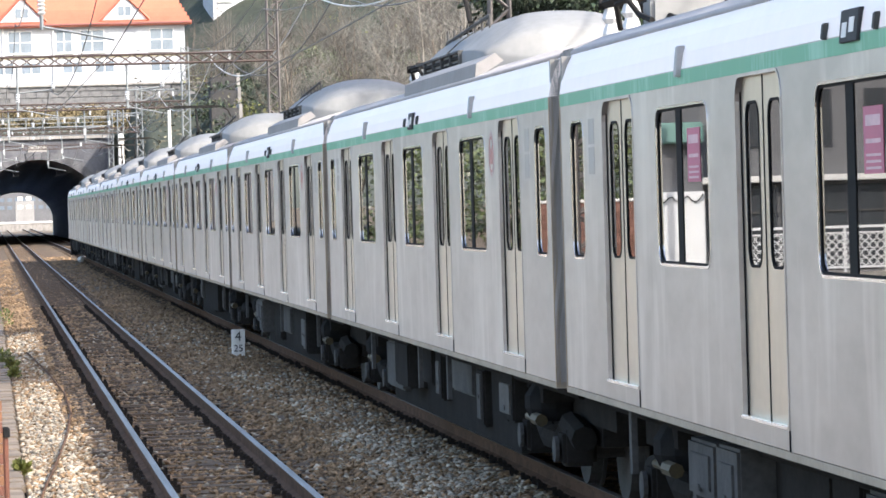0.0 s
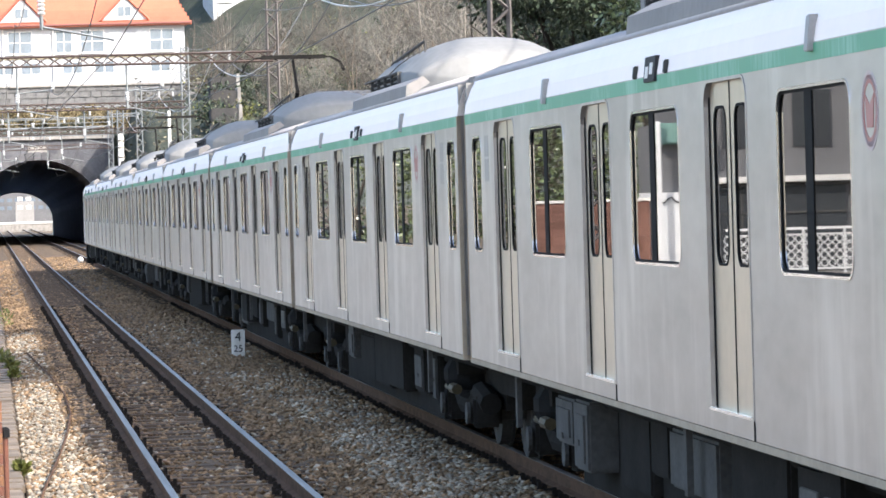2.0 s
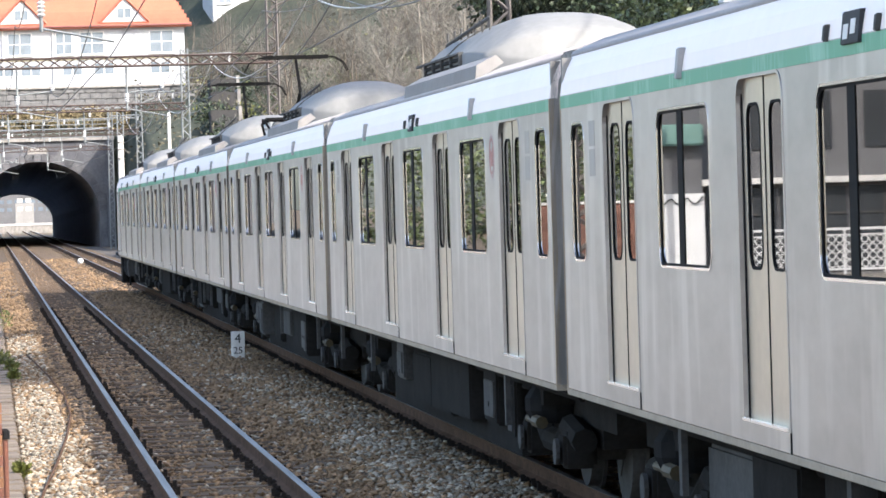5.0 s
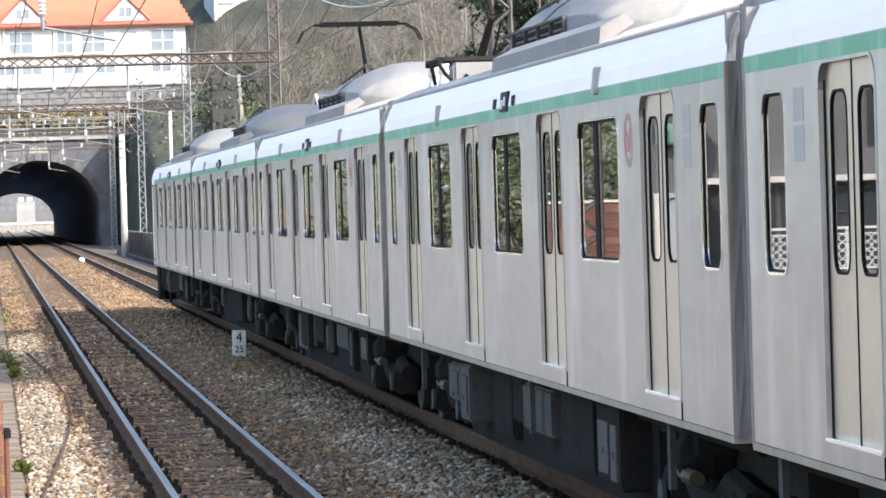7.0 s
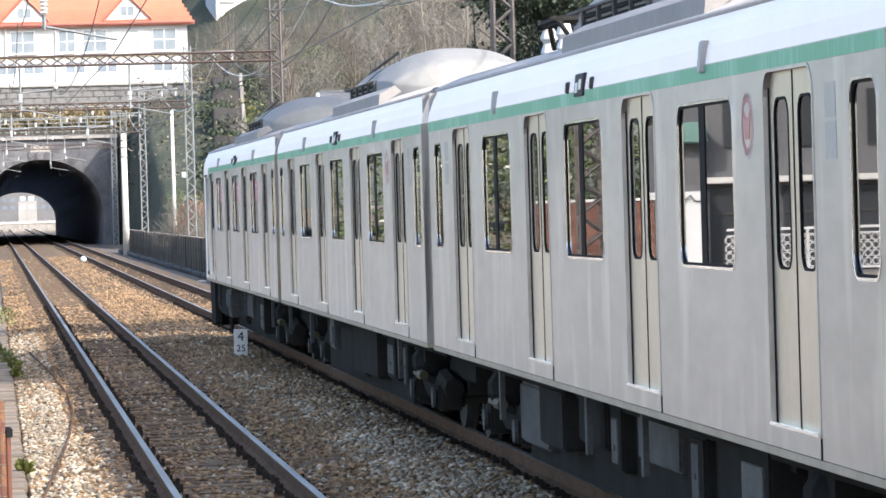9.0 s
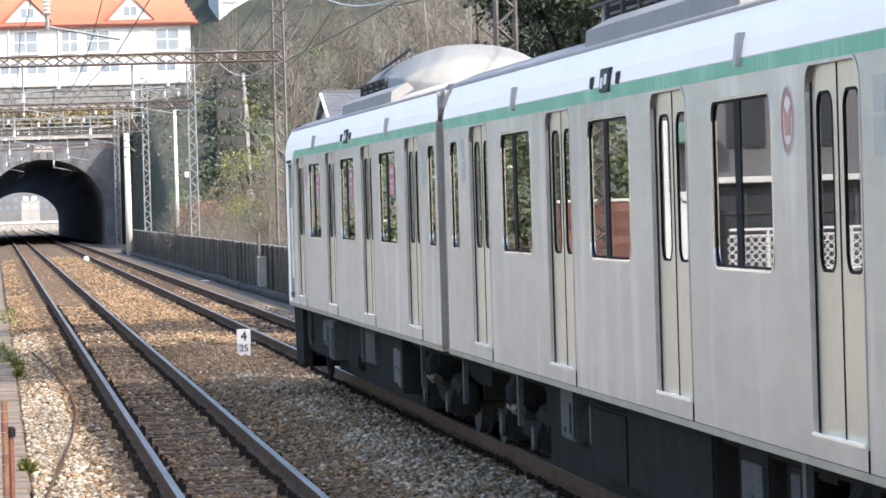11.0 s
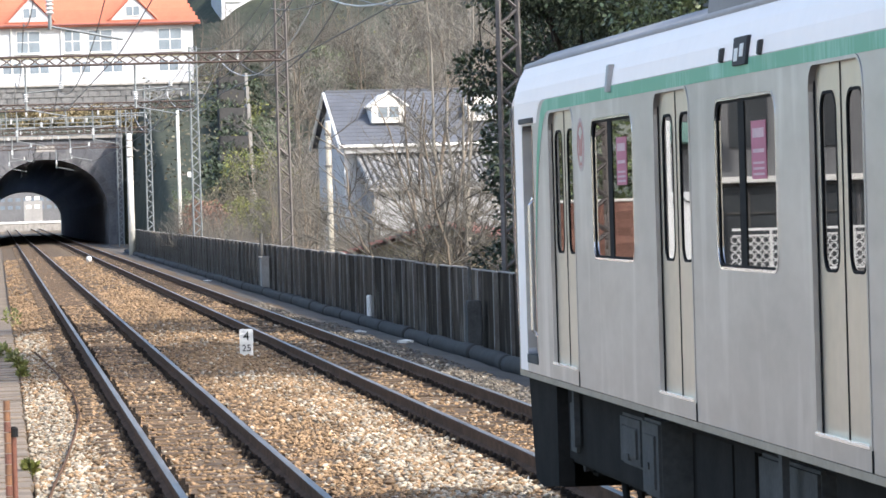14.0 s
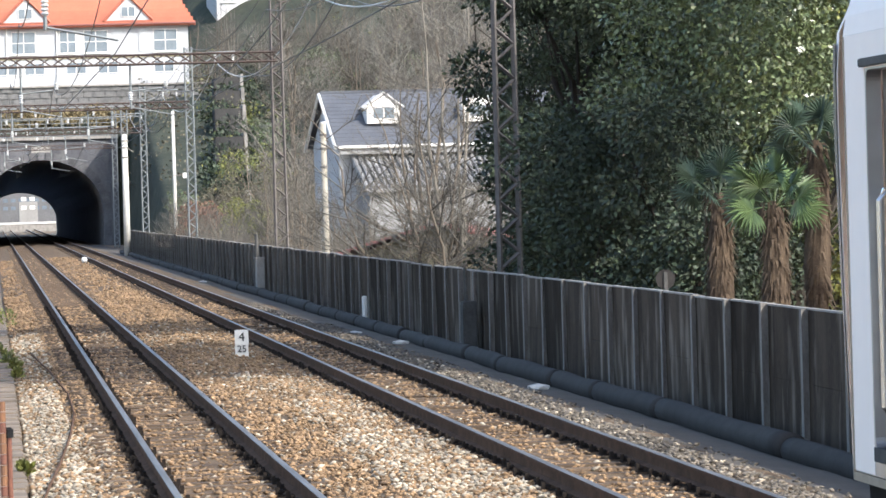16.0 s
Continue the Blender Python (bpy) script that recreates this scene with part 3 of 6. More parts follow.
SPRING = mesh_of("air_spring", tube(bmesh.new(), [(-0.98, 0, 0.6), (-0.98, 0, 0.7), (-0.98, 0, 0.8), (-0.98, 0, 0.9)], [0.22, 0.27, 0.27, 0.2], 14), RUBBER)
DAMPER = mesh_of("damper", tube(bmesh.new(), [(-1.18, -0.45, 0.62), (-1.18, -0.1, 0.62), (-1.18, -0.1, 0.62), (-1.18, 0.35, 0.62)], [0.05, 0.05, 0.03, 0.03], 8), BOXYELLOW)
AXLEBOX = mesh_of("axle_cap", tube(bmesh.new(), [(-1.14, 0, 0.43), (-1.17, 0, 0.43)], 0.10, 12), BOXGREY)
bm = bmesh.new()
for s in (-1, 1):
    tube(bm, [(s * 0.505, 0, 0), (s * 0.535, 0, 0), (s * 0.536, 0, 0), (s * 0.63, 0, 0)], [0.445, 0.445, 0.42, 0.415], 28)
    box(bm, s * 0.632 - 0.006, s * 0.632 + 0.006, -0.28, 0.28, -0.03, 0.03)
tube(bm, [(-1.1, 0, 0), (1.1, 0, 0)], 0.08, 10)
WHEELS = mesh_of("wheelset", bm, BOXGREY)


def add_bogie(car, y):
    b = part("bogie", BOGIE, None, car)
    b.location.y = y
    part("air_spring", SPRING, None, b)
    part("damper", DAMPER, None, b, "yellow damper rod")
    for d in (-1.05, 1.05):
        part("axle_cap", AXLEBOX, None, b).location.y = d
        w = part("wheelset", WHEELS, None, b)
        w.location = (0, d, 0.43)


def pantograph(car, y):
    """A raised single-arm collector on its insulated base."""
    bm = bmesh.new()
    for x in (-0.55, 0.55):
        bar(bm, (x, y - 0.6, 3.86), (x, y + 0.6, 3.86), 0.06)
    for yy in (y - 0.5, y + 0.5):
        bar(bm, (-0.6, yy, 3.86), (0.6, yy, 3.86), 0.06)
    p = part("pantograph", bm, DARKGEAR, car, "raised black single-arm pantograph")
    for x in (-0.5, 0.5):
        for yy in (y - 0.5, y + 0.5):
            part("insulator", tube(bmesh.new(), [(x, yy, 3.58), (x, yy, 3.62), (x, yy, 3.70), (x, yy, 3.74), (x, yy, 3.83)], [0.05, 0.08, 0.05, 0.08, 0.05], 8), INSUL, p, "white porcelain insulator")
    bm = bmesh.new()
    tube(bm, [(0, y + 0.45, 3.9), (0, y - 0.75, 4.32)], [0.05, 0.035], 8)
    tube(bm, [(0, y - 0.75, 4.32), (0, y + 0.1, 4.90)], [0.03, 0.025], 8)
    tube(bm, [(0.12, y + 0.3, 3.9), (0.10, y - 0.72, 4.27)], 0.015, 6)
    part("arm", bm, DARKGEAR, p)
    bm = bmesh.new()
    for d in (-0.14, 0.14):
        tube(bm, [(-0.90, y + 0.1 + d, 4.70), (-0.82, y + 0.1 + d, 4.86), (-0.66, y + 0.1 + d, 4.95), (0.66, y + 0.1 + d, 4.95), (0.82, y + 0.1 + d, 4.86), (0.90, y + 0.1 + d, 4.70)], 0.012, 6)
        box(bm, -0.56, 0.56, y + 0.07 + d, y + 0.13 + d, 4.925, 4.985)
    for x in (-0.3, 0.3):
        bar(bm, (x, y - 0.04, 4.93), (x, y + 0.24, 4.93), 0.03)
    part("contact_head", bm, DARKGEAR, p)
    part("arrester_box", boxed(-0.55, 0.0, y - 1.75, y - 1.35, 3.56, 3.80, bevel=0.03), ACGREY, p)
    bm = bmesh.new()
    for d in (-0.35, -0.15, 0.1):
        tube(bm, [(d - 0.3, y - 0.9, 3.60), (d - 0.35, y - 1.05, 3.78), (d - 0.3, y - 1.3, 3.80), (d - 0.25, y - 1.5, 3.68), (d - 0.3, y - 2.4, 3.60)], 0.022, 6)
    part("roof_cable", bm, DARKGEAR, p)


def stripe_for_cab():
    """The green band, which sweeps down round the cab door."""
    bm = bmesh.new()
    upper = [(19.91, 3.069), (2.16, 3.069), (2.02, 3.05), (1.88, 2.98), (1.75, 2.86), (1.63, 2.68), (1.54, 2.45), (1.48, 2.2), (1.44, 1.9), (1.42, 1.5)]
    lower = [(19.91, 2.985), (2.30, 2.985), (2.16, 2.965), (2.02, 2.90), (1.86, 2.77), (1.72, 2.58), (1.61, 2.37), (1.53, 2.15), (1.47, 1.9), (1.43, 1.5)]
    v = [[bm.verts.new((SIDE - d, -a, b)) for a, b in loop] for loop in (upper, lower) for d in (0.003,)]
    for k in range(len(upper) - 1):
        bm.faces.new((v[0][k], v[0][k + 1], v[1][k + 1], v[1][k]))
    bmesh.ops.recalc_face_normals(bm, faces=bm.faces)
    return mesh_of("green_band", bm, GREEN)


STRIPE = {False: mesh_of("green_band", boxed(SIDE - 0.003, SIDE + 0.001, -FRONT + 0.01, -REAR - 0.01, 2.985, 3.069), GREEN), True: stripe_for_cab()}


def fit_sides(car, cab):
    part("side_wall", WALL[cab], None, car, "brushed stainless wall with faint vertical streaks")
    part("far_side_wall", FARWALL, None, car)
    part("cove_panel", COVE, None, car, "white panel between the green band and the roof")
    part("far_cove", FARCOVE, None, car)
    part("roof", ROOF, None, car, "dull grey roof", smooth=True)
    part("sill_beam", SILLBAR, None, car, "dusty brown steel sill")
    part("floor_pan", FLOOR, None, car)
    part("inner_ceiling", CEILING, None, car)
    part("green_band", STRIPE[cab], None, car, "faded patchy green band")
    for y in (REAR - FRONT + 0.05,) if cab else (0, REAR - FRONT + 0.05):
        part("end_wall", ENDWALL, None, car).location.y = y
    part("corner_strip", DOWNPIPE, None, car).location.y = 0
    part("corner_strip", DOWNPIPE, None, car).location.y = REAR - FRONT + 0.025
    for c in DOORS:
        f = part("door_frame", DOORFRAME, None, car, "bright metal door surround")
        f.location = (SIDE, -c, 0)
        part("sill_plate", DOORLIP, None, f)
        part("panel_joint", DOORJOINT, None, f)
        d = part("rubber_edge", DOORSEAM, None, f)
        d.location.x = 0.024
        part("rubber_strip", DOORSTRIP, None, f).location.x = 0.022
        for s in (1, -1):
            leaf = part("door_leaf", LEAF[s], None, car, "closed steel sliding door leaf, coloured beige for mirrored ballast")
            leaf.location = (SIDE + 0.030, -c, 0)
            part("pane", LEAFPANE[s], None, leaf)
            part("gasket", LEAFSEAL[s], None, leaf)
    for c, kind in [(c, WIDE) for c in WINDOWS] + [(SLITS[1], NARROW)] + ([] if cab else [(SLITS[0], NARROW)]):
        w = part("window", kind[0], None, car, "dark-framed window that mirrors the trackside")
        w.location = (SIDE, -c, 0)
        part("pane", kind[1], None, w)
        part("bright_trim", kind[2], None, w, "polished metal window edge")
        if kind is WIDE:
            part("mullion", MULLION, None, w).location.y = 0.14
            part("top_rail", HOPPER, None, w)
        part("bench_seat", BENCH, None, car).location.y = -c
        part("lamp_tube", TUBELAMP, None, car, "lit ceiling tube").location.y = -c
    for y in (5.40, 15.12):
        part("side_lamp", VENT, None, car).location = (SIDE, -y, 0)
    for y in (9.62, 10.78):
        part("side_lamp", SMALLVENT, None, car).location = (SIDE, -y, 0)
    s = part("route_display", SIGN, None, car, "black glass route display")
    s.location = (SIDE, -10.22, 0)
    for q in SIGNTEXT:
        part("display_mark", q, None, s)
    e = part("emblem", LOGO_RING, None, car, "faded red and grey ring emblem")
    e.location = (0, -3.95 if cab else -16.42, 2.71)
    part("emblem_disc", LOGO_DISC, None, e)
    part("emblem_core", LOGO_CORE, None, e)
    for y in (18.62,) if cab else (1.78, 18.62):
        part("notice", NOTICES, None, car).location.y = -y


POSTER = mesh_of("poster", boxed(0.0105, 0.0130, -0.57, -0.15, 2.42, 2.73), PINK)
POSTERMARK = [mesh_of("poster_mark", boxed(0.0092, 0.0102, -0.52, -0.20, z, z + h), POSTERWHITE) for z, h in ((2.64, 0.05), (2.56, 0.02), (2.50, 0.012), (2.47, 0.012), (2.44, 0.012))]


def hang_posters(car):
    """Crimson posters stuck on the wide windows."""
    for w in [o for o in car.children if o.name.startswith("window") and any(c.name.startswith("mullion") for c in o.children)]:
        part("poster", POSTER, None, w, "crimson poster with pale lines on the pane")
        for q in POSTERMARK:
            part("poster_mark", q, None, w)


def make_car(cab, gear, pantographs=(), label=""):
    car = thing("train_car", label, "train car", "cars of the train")
    fit_sides(car, cab)
    part("roof_fairing", FLANGE, None, car)
    c = part("cooler_cover", COOLER, None, car, "pale grey roof cooler with louvred flanks", smooth=True)
    part("louvre", LOUVRE, None, c)
    part("cover_strap", STRAP, None, c)
    part("louvre_frame", LOUVREFRAME, None, c)
    part("roof_rail", ROOFRAIL, None, c)
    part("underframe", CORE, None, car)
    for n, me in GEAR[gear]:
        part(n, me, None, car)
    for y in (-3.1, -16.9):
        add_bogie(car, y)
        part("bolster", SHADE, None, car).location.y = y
    if not cab:
        part("gangway_bellows", GANGWAY, None, car)
    for y in pantographs:
        pantograph(car, y)
    return car


def dress_cab(car):
    """The closed end of the last car: curved nose, wrapped glass, cab door and the black skirt."""
    prof = [(-1.40, 0.0), (-1.395, 0.12), (-1.34, 0.26), (-1.15, 0.34), (0, 0.40), (1.15, 0.34), (1.34, 0.26), (1.40, 0.0)]
    bm = bmesh.new()
    zs = [(0.985, 0.20), (1.3, 0.30), (1.6, 0.48), (1.95, 0.66), (2.6, 0.86), (2.9, 0.84), (3.1, 0.74), (3.27, 0.58), (3.36, 0.40), (3.42, 0.2), (3.45, 0.05)]
    rows = [[bm.verts.new((x * (1 - 0.14 * max(0, z - 3.075) / 0.445), -0.30 + (y + 0.2) * k * 0.9, z)) for x, y in prof] for z, k in zs]
    for a, b in zip(rows, rows[1:]):
        for k in range(len(prof) - 1):
            bm.faces.new((a[k], a[k + 1], b[k + 1], b[k]))
    bm.faces.new(rows[-1])
    bmesh.ops.recalc_face_normals(bm, faces=bm.faces)
    n = part("nose", bm, STEELWHITE, car, "pale moulded end of the cab", smooth=True)
    gl = bmesh.new()
    cols = [[gl.verts.new((x, -0.30 + (y + 0.2) * k * 0.9 + 0.004, z)) for z, k in ((1.32, 0.31), (1.6, 0.49), (1.95, 0.67), (2.6, 0.87), (2.9, 0.85), (3.05, 0.77))] for x, y in ((-1.405, 0.03), (-1.402, 0.125), (-1.35, 0.25))]
    for a, b in zip(cols, cols[1:]):
        for k in range(5):
            gl.faces.new((a[k], b[k], b[k + 1], a[k + 1]))
    bmesh.ops.recalc_face_normals(gl, faces=gl.faces)
    part("wrapped_glass", gl, TINTED, n, "grey tinted wrapped cab glass")
    # cab door in its recess
    d = part("cab_door", plate([(-1.38, 1.16), (-0.78, 1.16), (-0.78, 2.90), (-1.38, 2.90)], [rounded(-1.34, -1.10, 1.85, 2.76, 0.05)], SIDE + 0.08, 0.03), STEEL, car)
    part("pane", boxed(SIDE + 0.09, SIDE + 0.096, -1.35, -1.09, 1.84, 2.77), PANE, d)
    part("handrail", tube(bmesh.new(), [(SIDE + 0.06, -0.86, 1.3), (SIDE + 0.03, -0.86, 1.35), (SIDE + 0.03, -0.86, 2.3), (SIDE + 0.06, -0.86, 2.35)], 0.014, 8), CHROME, d)
    part("rain_strip", boxed(SIDE - 0.02, SIDE + 0.02, -1.46, -0.70, 2.915, 2.955, bevel=0.005), BOXPALE, d)
    part("step_plate", boxed(SIDE - 0.008, SIDE + 0.09, -1.38, -0.78, 1.10, 1.165), BOXGREY, d)
    part("brow_lamp", boxed(-1.27, -1.13, -0.62, -0.34, 3.36, 3.44, bevel=0.03), RUBBER, car)
    white = bmesh.new()
    loop = [(-REAR, 3.074), (-1.98, 3.074), (-1.82, 3.05), (-1.70, 2.985), (-1.62, 2.91), (-0.76, 2.91), (-0.76, 1.035), (-REAR, 1.035)]
    part("white_cab_panel", plate(loop, [], SIDE, -0.002), STEELWHITE, car, "white panel beside the cab door")
    # skirt and gear under the cab
    bm = bmesh.new()
    loop = [(-0.33, 0.985), (-0.36, 0.85), (-0.50, 0.45), (-0.60, 0.20), (-1.0, 0.16), (-1.9, 0.22), (-1.9, 0.985)]
    part("skirt", plate(loop, [], -1.34, 0.12), DARKGEAR, car, "black curved apron under the cab")
    part("front_locker", boxed(-1.26, -0.5, -5.6, -1.9, 0.40, 0.985, bevel=0.03), DARKGEAR, car)
    part("access_cover", boxed(-1.285, -1.26, -2.5, -2.2, 0.5, 0.85), BOXGREY, car)
    part("air_hose", tube(bmesh.new(), [(-1.2, -4.2, 0.42), (-1.2, -4.35, 0.22), (-1.2, -4.6, 0.16), (-1.2, -4.85, 0.22), (-1.2, -5.0, 0.42)], 0.025, 8), DARKGEAR, car)
    part("snow_plough", boxed(-1.2, 1.2, -0.9, -0.55, 0.14, 0.6, bevel=0.03), DARKGEAR, car)


CAR_LABEL = "stainless steel commuter train car with a faded green band"
cars = {0: make_car(True, 1, (), "rear cab car of a stainless steel commuter train")}
dress_cab(cars[0])
hang_posters(cars[0])
plain = {0: make_car(False, 0, (), CAR_LABEL), 1: make_car(False, 1, (), CAR_LABEL)}
two = make_car(False, 2, (-2.6, -17.6), "stainless commuter train car with green band and two pantographs")
one = make_car(False, 2, (-2.6,), "stainless commuter train car with green band and a pantograph")
cars.update({1: plain[0], 2: two, 3: plain[1], 5: one})
for k in (4, 6, 7, 9):
    cars[k] = copy_thing(plain[k % 2], Matrix())
cars[8] = copy_thing(two, Matrix())
hang_posters(cars[9])


# ---- fence, cable sleeve and masts beside the far track ----
FENCE_X = 8.35


def fence():
    f = thing("trackside_fence", "dark stained board fence between rusted steel posts", "fence", at=pose(FENCE_X, 0, 0))
    rng = random.Random(2)
    post = mesh_of("post", box(box(box(bmesh.new(), -0.085, -0.07, -0.055, 0.055, -0.5, 1.13), 0.07, 0.085, -0.055, 0.055, -0.5, 1.13), -0.07, 0.07, -0.006, 0.006, -0.5, 1.13), POST)
    boards = []
    for k in range(4):
        bm = bmesh.new()
        z = -0.42
        for q in range(2):
            h = 0.772
            box(bm, -0.02 + rng.uniform(-0.004, 0.004), 0.03, -1.115, 1.115, z, z + h - 0.002, bevel=0.003)
            z += h
        boards.append(mesh_of("panel", bm, PANEL))
    cap = mesh_of("cap_strip", boxed(-0.03, 0.04, -1.12, 1.12, 1.122, 1.142), CONCRETE)
    y = 17.35
    k = 0
    while y < 253:
        p = part("post", post, None, f)
        p.location = (0, y, rng.uniform(-0.015, 0.02))
        b = part("panel", boards[k % 4], None, f)
        b.matrix_basis = pose(rng.uniform(-0.015, 0.02), y + 1.13, rng.uniform(-0.012, 0.012), 0, rng.uniform(-0.7, 0.7), 0)
        part("cap_strip", cap, None, b)
        y += 2.26
        k += 1


fence()


def sleeve():
    """A sagging black cable sleeve laid in lengths along the foot of the fence."""
    s = thing("cable_sleeve", "black jointed cable sleeve lying along the fence foot", "cable sleeve")
    rng = random.Random(4)
    y, x = 24.0, 7.86
    while y < 250:
        n = rng.uniform(3.6, 8.5)
        x2 = 7.84 + rng.uniform(-0.05, 0.05)
        r = rng.uniform(0.132, 0.150)
        z = -0.205 + rng.uniform(-0.012, 0.012)
        bm = bmesh.new()
        phase = rng.uniform(0, 6.28)
        pts = [(x + (x2 - x) * k / 12, y + n * k / 12, z + 0.010 * math.sin(phase + k * 0.6) - 0.010) for k in range(13)]
        # the tail of each length slips into the slightly flared mouth of the next
        tube(bm, pts, [r * 1.035, r * 1.02] + [r * (1 + 0.012 * math.sin(phase + k)) for k in range(10)] + [r * 0.98], 16)
        part("sleeve_length", bm, PIPE, s, smooth=True)
        y += n - 0.03
        x = x2


sleeve()


def lattice(bm, x, y, z0, z1, w, d=None, taper=1.0, t=0.05, pitch=None):
    """A four-legged lattice column with crossed lacing."""
    d = d or w
    pitch = pitch or w * 0.72
    n = max(2, int((z1 - z0) / pitch))

    def corner(k, sx, sy):
        u = k / n
        q = 1 + (taper - 1) * u
        return (x + sx * w / 2 * q, y + sy * d / 2 * q, z0 + (z1 - z0) * u)

    for sx in (-1, 1):
        for sy in (-1, 1):
            bar(bm, corner(0, sx, sy), corner(n, sx, sy), t)
    for k in range(n):
        s = 1 if k % 2 else -1
        for sy in (-1, 1):
            bar(bm, corner(k, -s, sy), corner(k + 1, s, sy), t * 0.6)
        for sx in (-1, 1):
            bar(bm, corner(k, sx, -s), corner(k + 1, sx, s), t * 0.6)
    return bm


def beam(bm, x0, x1, y, z0, z1, t=0.045):
    """A lattice beam across the tracks."""
    h = z1 - z0
    for z in (z0, z1):
        for dy in (-0.15, 0.15):
            bar(bm, (x0, y + dy, z), (x1, y + dy, z), t)
    n = int((x1 - x0) / (h * 1.5))
    for k in range(n):
        a, b = x0 + (x1 - x0) * k / n, x0 + (x1 - x0) * (k + 1) / n
        for dy in (-0.15, 0.15):
            bar(bm, (a, y + dy, z0), (b, y + dy, z1), t * 0.55)
            bar(bm, (a, y + dy, z1), (b, y + dy, z0), t * 0.55)
    return bm


def insulator(bm, x, y, z, h=0.28, r=0.075):
    n = 4
    pts, rad = [], []
    for k in range(n * 2 + 1):
        pts.append((x, y, z + h * k / (n * 2)))
        rad.append(r if k % 2 else r * 0.55)
    return tube(bm, pts, rad, 8)


def gantry(y, steel, fancy):
    g = thing("catenary_gantry", "weathered lattice gantry spanning both tracks", "gantry", "overhead line gantries")
    part("mast", lattice(bmesh.new(), 8.98, y, -1.6, 9.6, 0.37, 0.22, 0.85, 0.055, 0.30), steel, g)
    part("mast", lattice(bmesh.new(), -2.4, y, -0.4, 9.6, 0.42, 0.42, 0.82, 0.055), steel, g)
    part("beam", beam(bmesh.new(), -2.4, 8.98, y, 6.88, 7.17), BEAMRUST, g, "brown riveted lattice beam")
    for x in (TRACK_A, TRACK_B) if y > 80 else (TRACK_A,):
        bm = bmesh.new()
        bar(bm, (x - 1.0, y, 5.5), (x - 1.0, y, 6.9), 0.05)
        bar(bm, (x - 1.0, y, 6.05), (x + 0.15, y, 6.15), 0.035)
        bar(bm, (x - 1.0, y, 5.55), (x + 0.25, y, 5.30), 0.03)
        part("drop_bracket", bm, LATTICEFAR, g)
        part("insulator", insulator(bmesh.new(), x - 1.0, y, 5.75), INSUL, g)
        part("insulator", insulator(bmesh.new(), x + 0.1, y, 6.15, 0.22), INSUL, g)
    if fancy:
        # a feeder frame on top of the beam with rows of insulators
        bm = bmesh.new()
        for x in (0.7, 4.2, 7.2):
            bar(bm, (x, y, 7.3), (x, y, 8.5), 0.06)
        bar(bm, (-1.5, y, 8.45), (8.9, y, 8.45), 0.06)
        bar(bm, (-1.5, y, 7.85), (8.9, y, 7.85), 0.05)
        part("feeder_frame", bm, LATTICEFAR, g)
        for x in (0.2, 1.0, 1.9, 2.7, 3.4, 4.6, 5.4, 6.1):
            part("insulator", insulator(bmesh.new(), x, y, 7.95 if int(x * 10) % 2 else 7.55, 0.26), INSUL, g)
    # side arms towards the hill for the feeders
    bm = bmesh.new()
    bar(bm, (8.98, y, 9.3), (11.1, y, 9.35), 0.07)
    bar(bm, (8.98, y, 8.6), (10.6, y, 9.3), 0.05)
    part("side_arm", bm, steel, g)
    for x in (10.2, 11.0):
        part("insulator", insulator(bmesh.new(), x, y, 8.95, 0.3, 0.06), INSUL, g)


for y, steel, fancy in ((72.0, LATTICE, False), (129.5, LATTICE, False), (187.0, LATTICEFAR, False), (244.5, LATTICEFAR, True), (302.0, LATTICEFAR, True)):
    gantry(y, steel, fancy)


def wire(name, label, pts, r, sag, material):
    """A wire through supports, sagging between them."""
    bm = bmesh.new()
    line = []
    for a, b in zip(pts, pts[1:]):
        a, b = Vector(a), Vector(b)
        for k in range(12):
            u = k / 12
            q = a.lerp(b, u)
            q.z -= sag * 4 * u * (1 - u)
            line.append(q)
    line.append(Vector(pts[-1]))
    tube(bm, line, r, 5)
    tagged(part(name, bm, material, smooth=True), label, "wire", "overhead wires")


SPAN = (14.5, 72.0, 129.5, 187.0, 244.5, 302.0, 330.0)
for x in (TRACK_A, TRACK_B):
    wire("contact_wire", "thin dark contact wire over the track", [(x + (0.2 if k % 2 else -0.2), y, 5.08) for k, y in enumerate(SPAN)], 0.010, 0.02, WIRE)
    wire("messenger_wire", "dark carrying wire above the contact wire", [(x, y, 6.15 if y < 310 else 5.6) for y in SPAN], 0.011, 0.75, WIRE)
for x in (10.2, 11.0):
    wire("feeder_cable", "pale sagging feeder cable on side arms", [(x, y, 8.95) for y in SPAN[:-1]], 0.022, 1.5, WIREPALE if x < 10.5 else WIRE)
for x, z in ((-1.2, 8.5), (8.7, 8.5), (1.0, 8.2), (9.0, 9.6)):
    wire("feeder_cable", "dark line along the gantries", [(x, y, z) for y in SPAN[:-1]], 0.014, 0.9, WIRE)


def round_pole(name, label, x, y, z0, z1, r, material, fittings=True):
    t = thing(name, label, "pole", at=pose(x, y, 0))
    part("shaft", tube(bmesh.new(), [(0, 0, z0), (0, 0, z1)], [r, r * 0.82], 14), material, t, smooth=True)
    part("cap", tube(bmesh.new(), [(0, 0, z1), (0, 0, z1 + 0.04)], [r * 0.9, r * 0.7], 14), WHITE, t)
    if fittings:
        for z in (z1 - 0.35, z1 - 0.75, z1 - 1.3):
            part("band", tube(bmesh.new(), [(0, 0, z - 0.03), (0, 0, z + 0.03)], r * 1.08, 14), POST, t)
        part("bracket", bar(bmesh.new(), (0, -0.05, z1 - 0.6), (0.45, -0.1, z1 - 1.0), 0.035), POST, t)
    return t


